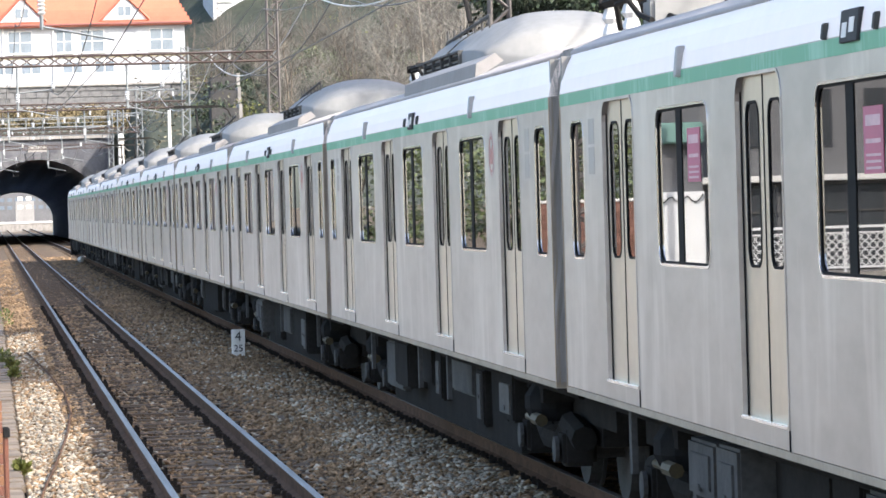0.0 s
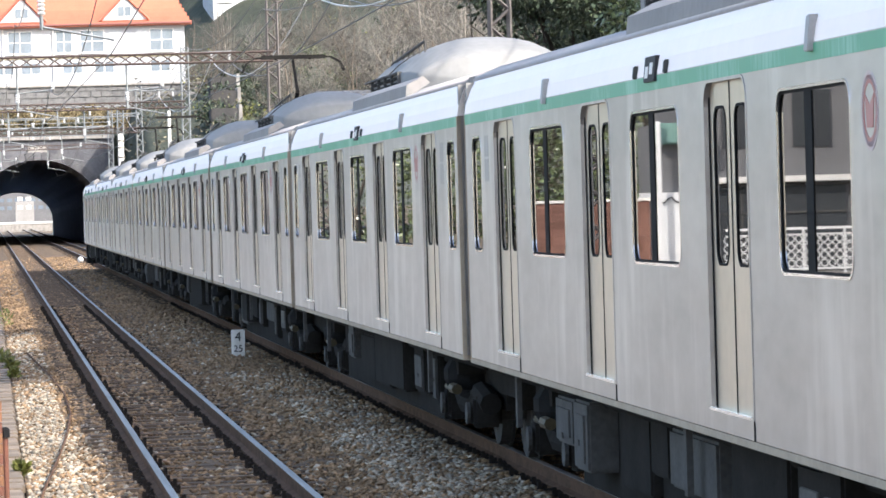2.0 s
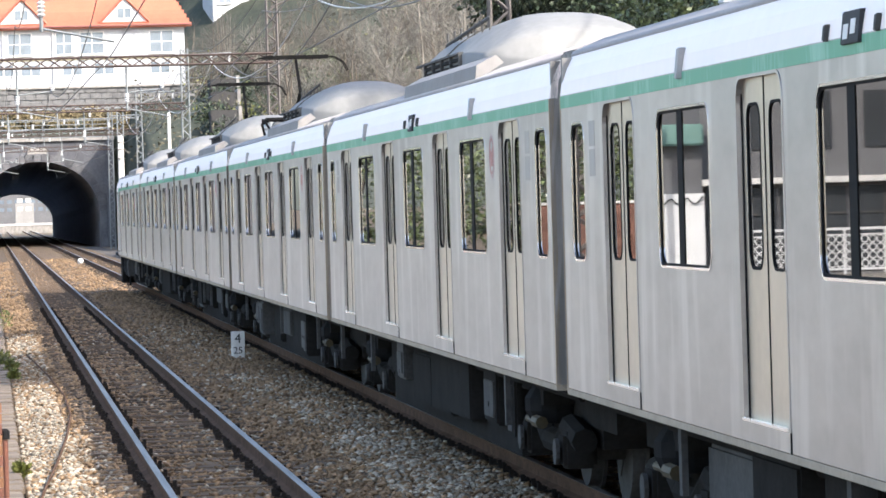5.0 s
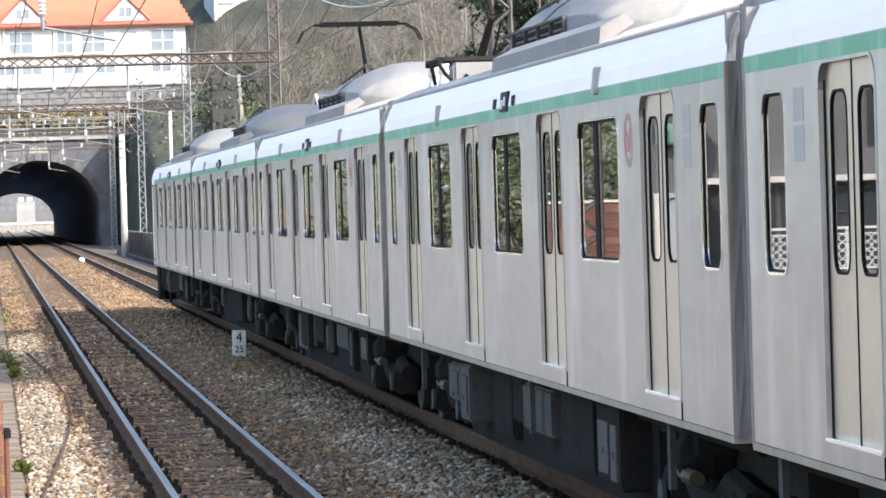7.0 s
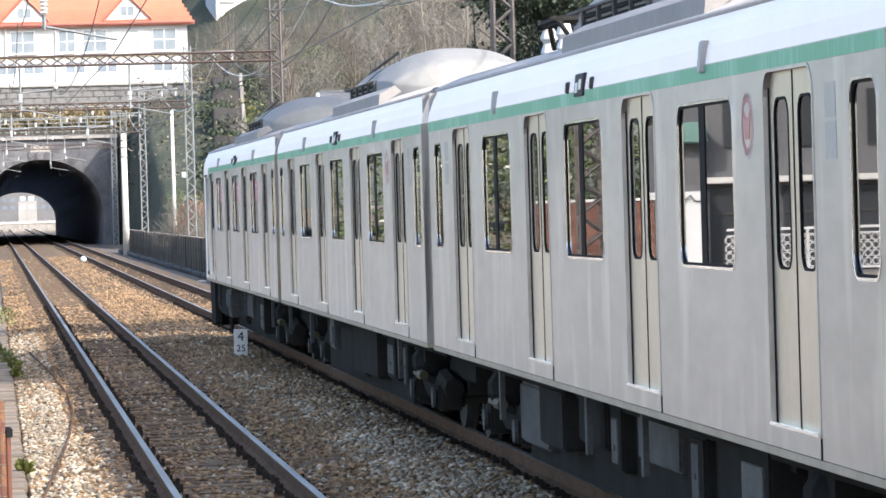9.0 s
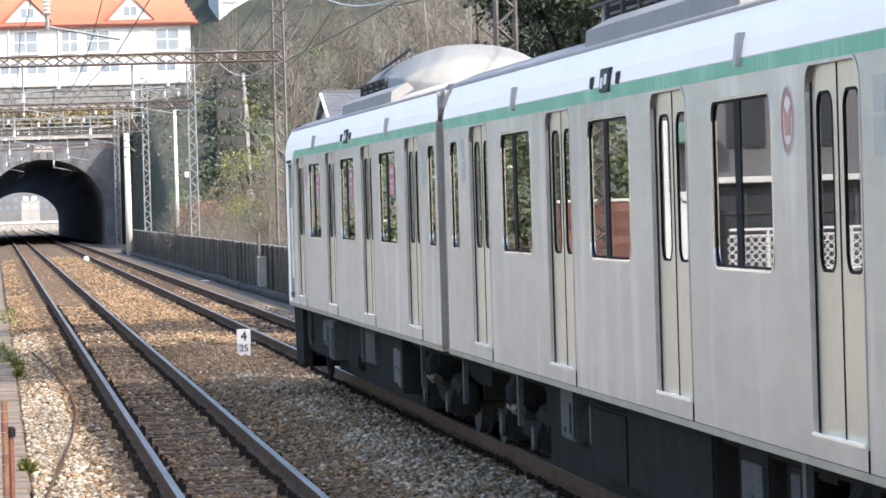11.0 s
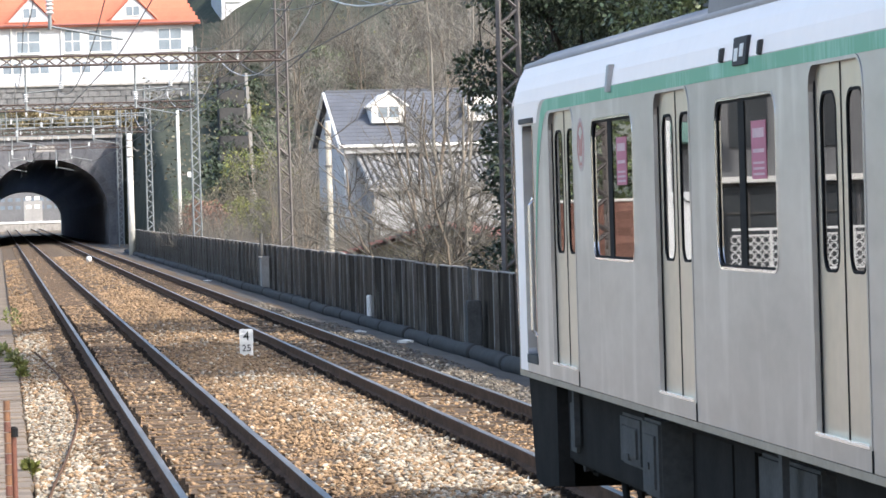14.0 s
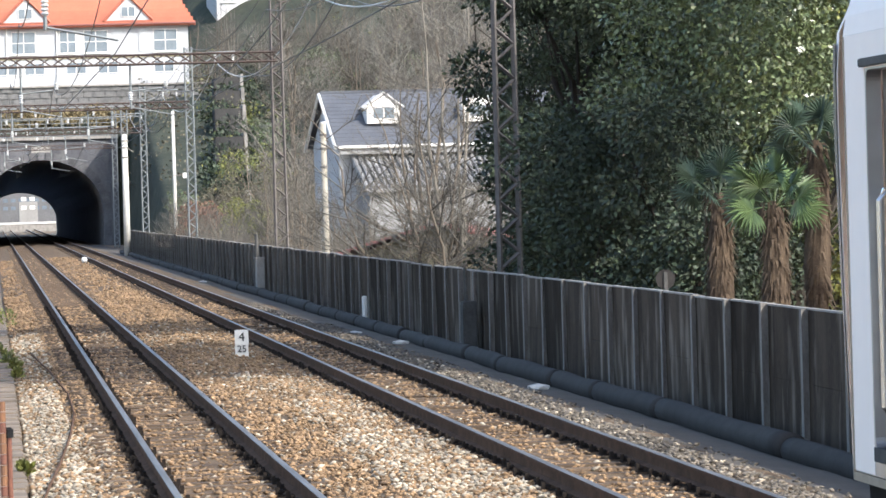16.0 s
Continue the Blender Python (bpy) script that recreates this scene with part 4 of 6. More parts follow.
round_pole("utility_pole", "weathered grey concrete pole with steel bands", 9.8, 122.3, -2.5, 4.76, 0.105, WOODPOLE)
round_pole("white_pole", "tall whitish concrete pole before the tunnel", 7.72, 240.0, -0.4, 6.7, 0.20, POLECON)
round_pole("white_pole", "slim pale pole on the bank with a lamp box", 9.4, 214.0, -0.4, 7.35, 0.10, POLECON, False)
lamp = thing("lamp_box", "small white box lamp on the pale pole", "lamp", at=pose(9.4, 213.9, 0))
part("arm", bar(bmesh.new(), (0, 0, 4.05), (0.5, -0.1, 4.1), 0.04), POST, lamp)
part("housing", boxed(0.42, 0.72, -0.2, 0.0, 3.92, 4.2, bevel=0.03), WHITE, lamp)
bm = lattice(bmesh.new(), 7.72, 240.0, 6.7, 8.1, 0.34, 0.34, 1.0, 0.05)
tagged(part("pole_top_frame", bm, LATTICEFAR), "small lattice frame on the white pole's top", "lattice frame")


# ---- tunnel ----
TUN = (3.95, 4.75, 2.4, 4.05)   # centre, half width, springing height, rise


def arch_points(cx, hw, spring, rise, n=20, foot=-0.4):
    pts = [(cx - hw, foot), (cx - hw, spring)]
    pts += [(cx - hw * math.cos(math.pi * k / n), spring + rise * math.sin(math.pi * k / n)) for k in range(1, n)]
    return pts + [(cx + hw, spring), (cx + hw, foot)]


def arch_wall(y, x0, x1, z1, arch, depth):
    """A wall across the tracks with an arched opening."""
    bm = bmesh.new()
    a = arch_points(*arch)
    loop = [(x0, -0.4)] + a + [(x1, -0.4), (x1, z1), (x0, z1)]
    vs = [bm.verts.new((x, y, z)) for x, z in loop]
    es = [bm.edges.new((p, q)) for p, q in zip(vs, vs[1:] + vs[:1])]
    bmesh.ops.triangle_fill(bm, edges=es, use_beauty=True)
    got = bmesh.ops.extrude_face_region(bm, geom=bm.faces[:])
    bmesh.ops.translate(bm, verts=[v for v in got["geom"] if isinstance(v, bmesh.types.BMVert)], vec=(0, depth, 0))
    bmesh.ops.recalc_face_normals(bm, faces=bm.faces)
    return bm


SOOT = mat("sooty_masonry", (0.145, 0.145, 0.155), (0.08, 0.08, 0.088), 0.8, 0.95, 0, 0.02, 7, streak=((0.20, 0.19, 0.18), 0.4, 1.2))
SOOTBLOCK = mat("sooty_arch_stone", (0.15, 0.147, 0.15), (0.09, 0.088, 0.093), 1.5, 0.95, 0, 0.02, 9, vary=0.3)
BORE = mat("black_tunnel_lining", (0.46, 0.46, 0.49), (0.34, 0.34, 0.37), 0.7, 0.95, 0, 0.01, 6)
def bank_fence():
    """A weathered post-and-rail safety fence on the portal's coping."""
    t = thing("bank_fence", "weathered steel safety fence above the tunnel mouth", "fence")
    for k in range(13):
        part("post", boxed(-6 + 1.3 * k, -5.93 + 1.3 * k, PORTAL + 0.2, PORTAL + 0.27, 8.3, 9.6), LATTICEFAR, t)
    for z in (8.6, 8.95, 9.25, 9.55):
        part("rail", boxed(-6, 9.9, PORTAL + 0.16, PORTAL + 0.2, z, z + 0.05), LATTICEFAR, t)


bank_fence()
portal = thing("tunnel_portal", "sooty masonry tunnel mouth with a ring of arch stones", "tunnel portal")
part("face_wall", arch_wall(PORTAL, -14, 9.9, 8.0, TUN, 0.7), SOOT, portal)
part("coping", boxed(-14, 10.0, PORTAL - 0.25, PORTAL + 0.8, 8.0, 8.3, bevel=0.03), CONCRETE, portal)
part("pilaster", boxed(9.3, 9.95, PORTAL - 0.3, PORTAL, -0.4, 8.0, bevel=0.03), SOOT, portal)
part("name_tablet", boxed(3.2, 4.7, PORTAL - 0.06, PORTAL, 7.0, 7.5, bevel=0.02), CONCRETE, portal)
cx, hw, sp, rise = TUN
for k in range(25):
    a0, a1 = math.pi * k / 25 + 0.008, math.pi * (k + 1) / 25 - 0.008
    bm = bmesh.new()
    loop = [(cx - math.cos(a) * r * hw, sp + math.sin(a) * (rise + (r - 1) * hw)) for a, r in ((a0, 1.0), (a1, 1.0), (a1, 1.13), (a0, 1.13))]
    vs = [bm.verts.new((x, PORTAL - 0.14, z)) for x, z in loop] + [bm.verts.new((x, PORTAL + 0.05, z)) for x, z in loop]
    for q in ((3, 2, 1, 0), (4, 5, 6, 7), (0, 1, 5, 4), (1, 2, 6, 5), (2, 3, 7, 6), (3, 0, 4, 7)):
        bm.faces.new([vs[i] for i in q])
    part("arch_stone", bm, SOOTBLOCK, portal)
bm = bmesh.new()
near, far = arch_points(*TUN), arch_points(3.1, 3.9, 1.6, 2.95)
rows = []
for k in range(9):
    u = k / 8
    rows.append([bm.verts.new((a[0] + (b[0] - a[0]) * u, PORTAL + 0.5 + (458 - PORTAL) * u, a[1] + (b[1] - a[1]) * u)) for a, b in zip(near, far)])
for a, b in zip(rows, rows[1:]):
    for k in range(len(near) - 1):
        bm.faces.new((a[k], b[k], b[k + 1], a[k + 1]))
got = bmesh.ops.solidify(bm, geom=bm.faces[:], thickness=0.4)
tagged(part("tunnel_lining", bm, BORE), "dark sooty tunnel bore", "tunnel", kind="structure")
tagged(part("wall_far_portal", arch_wall(457.5, -16, 22, 16, (3.1, 3.9, 1.6, 2.95), 0.8), SOOT), "far mouth of the tunnel", "wall", kind="structure")


# ---- the hill over the tunnel ----
HILL = mat("dry_grass_bank", (0.068, 0.073, 0.050), (0.028, 0.034, 0.026), 0.22, 0.95, 0, 0.3, 1.6)


def hill_height(x, y):
    if x < 9.95 and y < 326.4:
        return -6
    top = 8.1 + 2.1 * smooth(327, 337, y) + 2.4 * smooth(339.6, 340.4, y) + 48 * smooth(356, 560, y)
    right = -3.5 + 15 * smooth(225, 338, y + 0.3 * (x - 12)) + 66 * smooth(343, 540, y + 0.9 * (x - 18)) + 1.2 * noise.noise((x * 0.07, y * 0.07, 3))
    w = smooth(14, 24, x)
    return top * (1 - w) + right * w if y > 326.4 else -6 + (right + 6) * smooth(9.6, 11.5, x)


def hillside():
    xs = [-120, -60, -30, -15, -8, 0, 5, 9.9, 10.0, 10.5, 11, 11.5, 12, 13, 14.5, 16] + list(np.arange(18, 60, 3.0)) + [65, 75, 90, 120, 200]
    ys = [200, 215] + list(np.arange(225, 326, 6.0)) + [326.3, 326.6, 329, 332, 335, 337, 338.4, 340, 345, 352, 360, 375, 395, 420, 457, 458.2, 500, 560, 640]
    bm = bmesh.new()
    cut = lambda x, y: x < 30 and y > 458.1
    g = [[bm.verts.new((x, y, hill_height(x, y) if not cut(x, y) else -6)) for y in ys] for x in xs]
    for i in range(len(xs) - 1):
        for j in range(len(ys) - 1):
            if (xs[i] < 9.9 and ys[j] < 326.5) or ys[j] > 456.9:
                continue
            bm.faces.new((g[i][j], g[i + 1][j], g[i + 1][j + 1], g[i][j + 1]))
    bmesh.ops.delete(bm, geom=[v for v in bm.verts if not v.link_faces], context="VERTS")
    tagged(part("hillside", bm, HILL, smooth=True), "steep bank of dry yellow grass above the tunnel", "hillside", kind="structure")


hillside()


# ---- houses ----
STUCCO = mat("white_stucco", (0.48, 0.49, 0.505), (0.41, 0.42, 0.435), 0.8, 0.8)
STUCCOGREY = mat("greyish_render", (0.52, 0.52, 0.53), (0.44, 0.44, 0.46), 0.8, 0.8)
ORANGE = mat("orange_roof_tiles", (0.47, 0.155, 0.095), (0.40, 0.13, 0.08), 0.9, 0.75, vary=0.15)
SLATE = mat("blue_grey_slate", (0.105, 0.112, 0.13), (0.075, 0.08, 0.095), 1.2, 0.8)
KAWARA = mat("grey_clay_tiles", (0.26, 0.255, 0.25), (0.16, 0.155, 0.155), 1.5, 0.6, vary=0.2)
REDTIN = mat("faded_red_tin", (0.27, 0.115, 0.10), (0.20, 0.085, 0.08), 1.5, 0.7)
CREAM = mat("cream_render", (0.36, 0.32, 0.22), (0.27, 0.24, 0.17), 1.0, 0.85)
DARKPANE = mat("house_glass", (0.20, 0.24, 0.28), (0.13, 0.16, 0.19), 1.0, 0.12)
RETAIN = mat("old_stone_wall", (0.24, 0.235, 0.23), (0.14, 0.138, 0.135), 0.8, 0.95, 0, 0.05, 5, streak=((0.09, 0.09, 0.09), 0.6, 1.0))
FARWHITE = mat("pale_far_block", (0.36, 0.35, 0.33), (0.27, 0.26, 0.25), 0.4, 0.8)
FARGREY = mat("grey_far_block", (0.17, 0.17, 0.175), (0.12, 0.12, 0.125), 0.4, 0.8)


def house_window(house, x, y, z, w, h, rows=2, sill=True):
    """A window on a wall that faces -y: frame, panes, sill."""
    f = part("window", boxed(x, x + w, y - 0.06, y, z, z + h, bevel=0.01), WHITE, house)
    n = 2
    for i in range(n):
        for j in range(rows):
            a, b = x + 0.07 + (w - 0.07) * i / n, z + 0.07 + (h - 0.07) * j / rows
            part("pane", boxed(a, a + (w - 0.07) / n - 0.07, y - 0.075, y - 0.04, b, b + (h - 0.07) / rows - 0.07), DARKPANE, f)
    if sill:
        part("sill", boxed(x - 0.08, x + w + 0.08, y - 0.2, y, z - 0.09, z), WHITE, f)
    return f


def orange_house():
    h = thing("terrace_house", "white two-storey house with an orange tiled roof", "house", at=pose(0, 342, 12.6))
    part("wall", boxed(-14, 16.5, 0, 8, -0.3, 5.15), STUCCO, h)
    # tiled slope in courses
    for k in range(9):
        z, y = 5.1 + 0.36 * k, -0.55 + 0.5 * k
        b = bmesh.new()
        box(b, -14.6, 17.1 - 0.18 * k, y, y + 0.56, z - 0.26, z + 0.10, bevel=0.02)
        c = part("tile_course", b, ORANGE, h)
    part("roof", boxed(-14.5, 17, 0.2, 8.3, 5.1, 5.2), ORANGE, h)
    part("gutter", boxed(-14.6, 17.1, -0.72, -0.55, 4.98, 5.1, bevel=0.02), REDTIN, h)
    for x in (1.6, 10.0):
        d = part("dormer", extruded([(x - 0.2, 5.35), (x + 3.4, 5.35), (x + 1.6, 7.3)], -0.35, 2.0), STUCCO, h)
        part("dormer_roof", box(boxed(x - 0.4, x + 3.6, -0.4, 2.0, 5.25, 5.33), x, x + 0.01, 0, 0.01, 5.3, 5.31), ORANGE, d)
        b = bmesh.new()
        bar(b, (x - 0.4, -0.45, 5.35), (x + 1.6, -0.45, 7.4), 0.16)
        bar(b, (x + 3.6, -0.45, 5.35), (x + 1.6, -0.45, 7.4), 0.16)
        part("verge", b, ORANGE, d)
        house_window(d, x + 1.0, -0.36, 5.6, 1.2, 0.9, 1, False)
    for x in (-6.0, -2.2, 2.0, 5.9, 7.9, 13.6):
        house_window(h, x, 0, 2.75, 2.0 if x != 5.9 else 1.4, 1.85)
    for x in (10.3, 12.4):
        part("shutter", boxed(x, x + 0.9, -0.06, 0, 2.8, 4.7, bevel=0.02), STUCCO, h)
    part("cornice", boxed(-14.05, 16.55, -0.08, 0, 2.28, 2.42, bevel=0.02), CREAM, h)
    for x0, x1 in ((-8, -1), (0.2, 4.8), (5.6, 12.2), (13.0, 16.3)):
        b = part("balcony", boxed(x0, x1, -1.1, 0, -0.15, 0.05, bevel=0.02), STUCCO, h)
        part("parapet", boxed(x0, x1, -1.12, -1.02, 0.05, 0.95, bevel=0.02), STUCCO, b)
        part("handrail", boxed(x0, x1, -1.16, -0.98, 1.0, 1.06), WHITE, b)
    for x in (0.8, 3.0, 6.4, 9.0, 13.6):
        f = part("french_window", boxed(x, x + 1.7, -0.05, 0, 0.0, 2.05, bevel=0.01), WHITE, h)
        part("pane", boxed(x + 0.08, x + 0.8, -0.065, -0.03, 0.1, 1.97), DARKPANE, f)
        part("pane", boxed(x + 0.9, x + 1.62, -0.065, -0.03, 0.1, 1.97), DARKPANE, f)
    for x in (1.6, 5.7):
        part("downpipe", tube(bmesh.new(), [(x, -0.12, 0), (x, -0.12, 5.0)], 0.06, 8), WHITE, h)


orange_house()
w = thing("retaining_wall", "old grey stone retaining wall below the terrace house", "retaining wall")
rng = random.Random(8)
part("core", boxed(-16, 17.5, 339.2, 341.5, 10.5, 12.55), RETAIN, w)
block = [mesh_of("stone", boxed(-0.42, 0.42, 0, 0.2, 0, 0.46, bevel=0.04), RETAIN) for k in range(1)]
for j in range(4):
    for i in range(19):
        o = part("stone", block[0], None, w)
        o.location = (0.2 + 0.88 * i + (0.44 if j % 2 else 0), 339.06 + rng.uniform(-0.03, 0.03), 10.62 + 0.49 * j)
part("coping", boxed(-16, 17.6, 338.9, 341.4, 12.5, 12.66, bevel=0.02), CONCRETE, w)


def far_house(name, label, x, y, z, w, d, h, wall, roof, turn=0, rise=1.6):
    t = thing(name, label, "house", at=pose(x, y, z, 0, 0, turn))
    part("wall", boxed(0, w, 0, d, -1.5, h), wall, t)
    part("roof", extruded([(-0.4, h), (w + 0.4, h), (w / 2, h + rise)], -0.4, d + 0.4), roof, t)
    for k in range(max(1, int(w / 2.2))):
        house_window(t, 0.5 + 2.2 * k, 0, h - 1.9, 1.3, 1.2)
        if h > 4:
            house_window(t, 0.5 + 2.2 * k, 0, h - 4.4, 1.3, 1.3)
    return t


far_house("hill_house", "pale bluish house high on the hill", 21.3, 385, 18.9, 3.4, 6, 4.4, STUCCOGREY, SLATE, 6)


ANNEXE = mat("dull_grey_render", (0.30, 0.30, 0.30), (0.23, 0.23, 0.235), 0.8, 0.9)


def grey_house():
    """The house below the line: slate roof with a dormer, white bargeboards, and a tiled lean-to."""
    h = thing("slate_roof_house", "pale house with a blue-grey slate roof and white dormer", "house", at=pose(14.9, 176, 0, 0, 0, 6.0))
    L, D, eave, ridge = 9.5, 6.4, 4.95, 7.15
    part("wall", extruded([(0.25, -3.0), (D - 0.25, -3.0), (D - 0.25, eave), (D / 2, ridge - 0.25), (0.25, eave)], -0.1, L + 0.1), STUCCO, h).matrix_basis = pose(0, 0, 0, 0, 0, -90) @ pose(-D, 0, 0)
    # the slope towards the line, in courses of slate
    n = 14
    for side in (1, -1):
        for k in range(n):
            b = bmesh.new()
            u0, u1 = k / n, (k + 1.15) / n
            y0, y1 = -0.35 + (D / 2 + 0.35) * u0, -0.35 + (D / 2 + 0.35) * u1
            z0, z1 = eave - 0.15 + (ridge - eave + 0.15) * u0, eave - 0.15 + (ridge - eave + 0.15) * u1
            vs = []
            for yy, zz in ((y0, z0 + 0.05), (y1, z1 + 0.03), (y1, z1 - 0.01), (y0, z0)):
                yy = yy if side == 1 else D - yy
                vs.append([b.verts.new((x, yy, zz)) for x in (-0.3, L + 0.3)])
            for i in range(4):
                j = (i + 1) % 4
                b.faces.new((vs[i][0], vs[i][1], vs[j][1], vs[j][0]))
            b.faces.new([v[0] for v in vs])
            b.faces.new([v[1] for v in vs][::-1])
            bmesh.ops.recalc_face_normals(b, faces=b.faces)
            part("slate_course", b, SLATE, h)
    part("ridge_cap", boxed(-0.35, L + 0.35, D / 2 - 0.1, D / 2 + 0.1, ridge - 0.02, ridge + 0.1, bevel=0.03), SLATE, h)
    b = bmesh.new()
    bar(b, (-0.36, -0.4, eave - 0.25), (-0.36, D / 2, ridge - 0.02), 0.11)
    bar(b, (-0.36, D + 0.4, eave - 0.25), (-0.36, D / 2, ridge - 0.02), 0.11)
    part("bargeboard", b, WHITE, h)
    part("gutter", tube(bmesh.new(), [(-0.3, -0.42, eave - 0.2), (L + 0.3, -0.42, eave - 0.2)], 0.07, 8), WHITE, h)
    part("fascia", boxed(-0.2, L + 0.2, -0.33, -0.28, eave - 0.5, eave - 0.2), ANNEXE, h)
    for x in (1.25, 5.5):
        d = part("dormer", boxed(x, x + 1.45, 0.7, 2.6, 5.75, 6.45), WHITE, h)
        part("gable", extruded([(x - 0.08, 6.45), (x + 1.53, 6.45), (x + 0.72, 7.0)], 0.66, 2.9), WHITE, d)
        b = bmesh.new()
        bar(b, (x - 0.15, 0.6, 6.42), (x + 0.72, 0.6, 7.08), 0.07)
        bar(b, (x + 1.6, 0.6, 6.42), (x + 0.72, 0.6, 7.08), 0.07)
        part("verge", b, WHITE, d)
        house_window(d, x + 0.2, 0.7, 5.9, 1.05, 0.6, 1, False)
    # lean-to with round clay tiles
    a = part("annexe_wall", boxed(0.6, L, -2.6, 0.25, -3.0, 3.1), ANNEXE, h)
    for k in range(34):
        x = 0.45 + k * 0.27
        bm = bmesh.new()
        pts = [(x + 0.42 * 0, -2.95 + 3.0 * j / 5, 2.98 + 1.35 * j / 5) for j in range(6)]
        tube(bm, pts, [0.115, 0.10, 0.115, 0.10, 0.115, 0.10], 8)
        part("clay_tile", bm, KAWARA, a)
    part("tile_bed", extruded([(-3.0, 2.9), (0.1, 4.28), (0.1, 4.2), (-3.0, 2.8)], -(L + 0.2), -0.35), KAWARA, a).matrix_basis = pose(0, 0, 0, 0, 0, 90)


grey_house()


def red_shed():
    t = thing("tin_roof_shed", "low cream shed with a faded red tin roof", "shed", at=pose(9.15, 112, -0.1, 0, 0, -16))
    part("wall", boxed(0.2, 5.6, 0, 3.2, -3.0, 0.95), CREAM, t)
    for k in range(16):
        b = bmesh.new()
        x = -0.2 + 0.19 * k
        z = 1.00 + 0.052 * k
        box(b, x, x + 0.205, -0.5, 3.6, z, z + 0.07)
        part("tin_sheet", b, REDTIN if k % 5 else KAWARA, t)
    for k in range(16):
        b = bmesh.new()
        x = 2.85 + 0.19 * k
        z = 1.80 - 0.052 * k
        box(b, x, x + 0.205, -0.5, 3.6, z, z + 0.07)
        part("tin_sheet", b, REDTIN, t)
    part("gable", extruded([(0.2, 0.95), (5.6, 0.95), (2.9, 1.75)], 0, 3.2), CREAM, t)


red_shed()


def hill_steps():
    """A dark stepped concrete chute down the bank."""
    t = thing("stepped_chute", "dark stained concrete chute stepping down the bank", "concrete chute")
    for k in range(6):
        x, y = 17.2 - 0.55 * k, 318 - 10.0 * k
        z = hill_height(x + 1, y) + 1.9
        part("step", boxed(x, x + 2.0, y, y + 3.0, z - 4.0, z, bevel=0.05), RETAINDARK, t)
        part("edge", boxed(x + 2.0, x + 2.25, y - 0.1, y + 3.0, z - 4.0, z + 0.25, bevel=0.03), CONCRETE, t)


RETAINDARK = mat("damp_dark_concrete", (0.075, 0.072, 0.07), (0.045, 0.043, 0.042), 0.8, 0.95, 0, 0.02, 6)
hill_steps()

# pale buildings beyond the far mouth
for x0, x1, y, z0, z1, m, label in ((-40, 60, 700, 2.2, 12, FARGREY, "grey block far beyond the tunnel"), (4.2, 7.0, 640, -1, 4.1, FARWHITE, "white block beyond the tunnel")):
    t = thing("far_block", label, "building")
    part("wall", boxed(x0, x1, y, y + 10, -1, z1), m, t)
    for k in range(int((x1 - x0) / 1.3)):
        for z in (2.9, 4.2):
            part("window", boxed(x0 + 0.3 + 1.3 * k, x0 + 1.1 + 1.3 * k, y - 0.05, y, z, z + 0.6), DARKPANE if m is FARGREY else WHITE, t) if x0 + 1.3 * k < 12 and x0 + 1.3 * k > -8 else None
t = thing("white_parapet", "bright white parapet across the cutting beyond the tunnel", "parapet")
part("slab", boxed(-30, 40, 600, 600.5, -0.4, 0.75), CONCRETE, t)
part("handrail", boxed(-30, 40, 599.9, 600.6, 0.75, 1.05), WHITE, t)


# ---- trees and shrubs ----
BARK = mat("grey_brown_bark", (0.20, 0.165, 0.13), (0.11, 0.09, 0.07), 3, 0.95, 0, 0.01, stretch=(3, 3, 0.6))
BARKDARK = mat("dark_evergreen_bark", (0.062, 0.052, 0.043), (0.034, 0.028, 0.024), 3, 0.95, 0, 0.01, stretch=(3, 3, 0.6))
# whitish bark and pale twigs, their colour lightened further as if in sun
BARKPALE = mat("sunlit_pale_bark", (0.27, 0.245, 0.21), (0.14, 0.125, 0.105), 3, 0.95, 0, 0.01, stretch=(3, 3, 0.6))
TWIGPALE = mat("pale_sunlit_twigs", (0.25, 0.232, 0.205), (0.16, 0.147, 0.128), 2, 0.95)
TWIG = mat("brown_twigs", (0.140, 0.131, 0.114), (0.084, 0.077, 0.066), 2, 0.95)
LEAF_DARK = mat("dark_evergreen_leaf", (0.042, 0.060, 0.030), (0.020, 0.031, 0.017), 0.5, 0.65, island=0.5)
LEAF_GLOSS = mat("glossy_evergreen_leaf", (0.150, 0.180, 0.080), (0.060, 0.084, 0.038), 0.5, 0.3, island=0.6)
LEAF_YELLOW = mat("yellow_green_leaf", (0.20, 0.19, 0.045), (0.10, 0.12, 0.03), 0.5, 0.5, island=0.5)
LEAF_RED = mat("reddish_dry_leaf", (0.21, 0.11, 0.075), (0.13, 0.07, 0.05), 0.5, 0.7, island=0.4)
LEAF_DRY = mat("straw_leaf", (0.15, 0.137, 0.098), (0.09, 0.083, 0.06), 0.5, 0.8, island=0.4)
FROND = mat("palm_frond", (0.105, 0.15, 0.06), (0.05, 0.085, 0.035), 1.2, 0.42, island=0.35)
# darker, bluer frond colour that stands in for shade on two palms
FRONDSHADED = mat("shaded_palm_frond", (0.055, 0.085, 0.050), (0.026, 0.046, 0.030), 1.2, 0.5, island=0.35)
FIBRE = mat("shaggy_palm_fibre", (0.115, 0.083, 0.057), (0.042, 0.030, 0.022), 4, 0.95, 0, 0.02, 30)


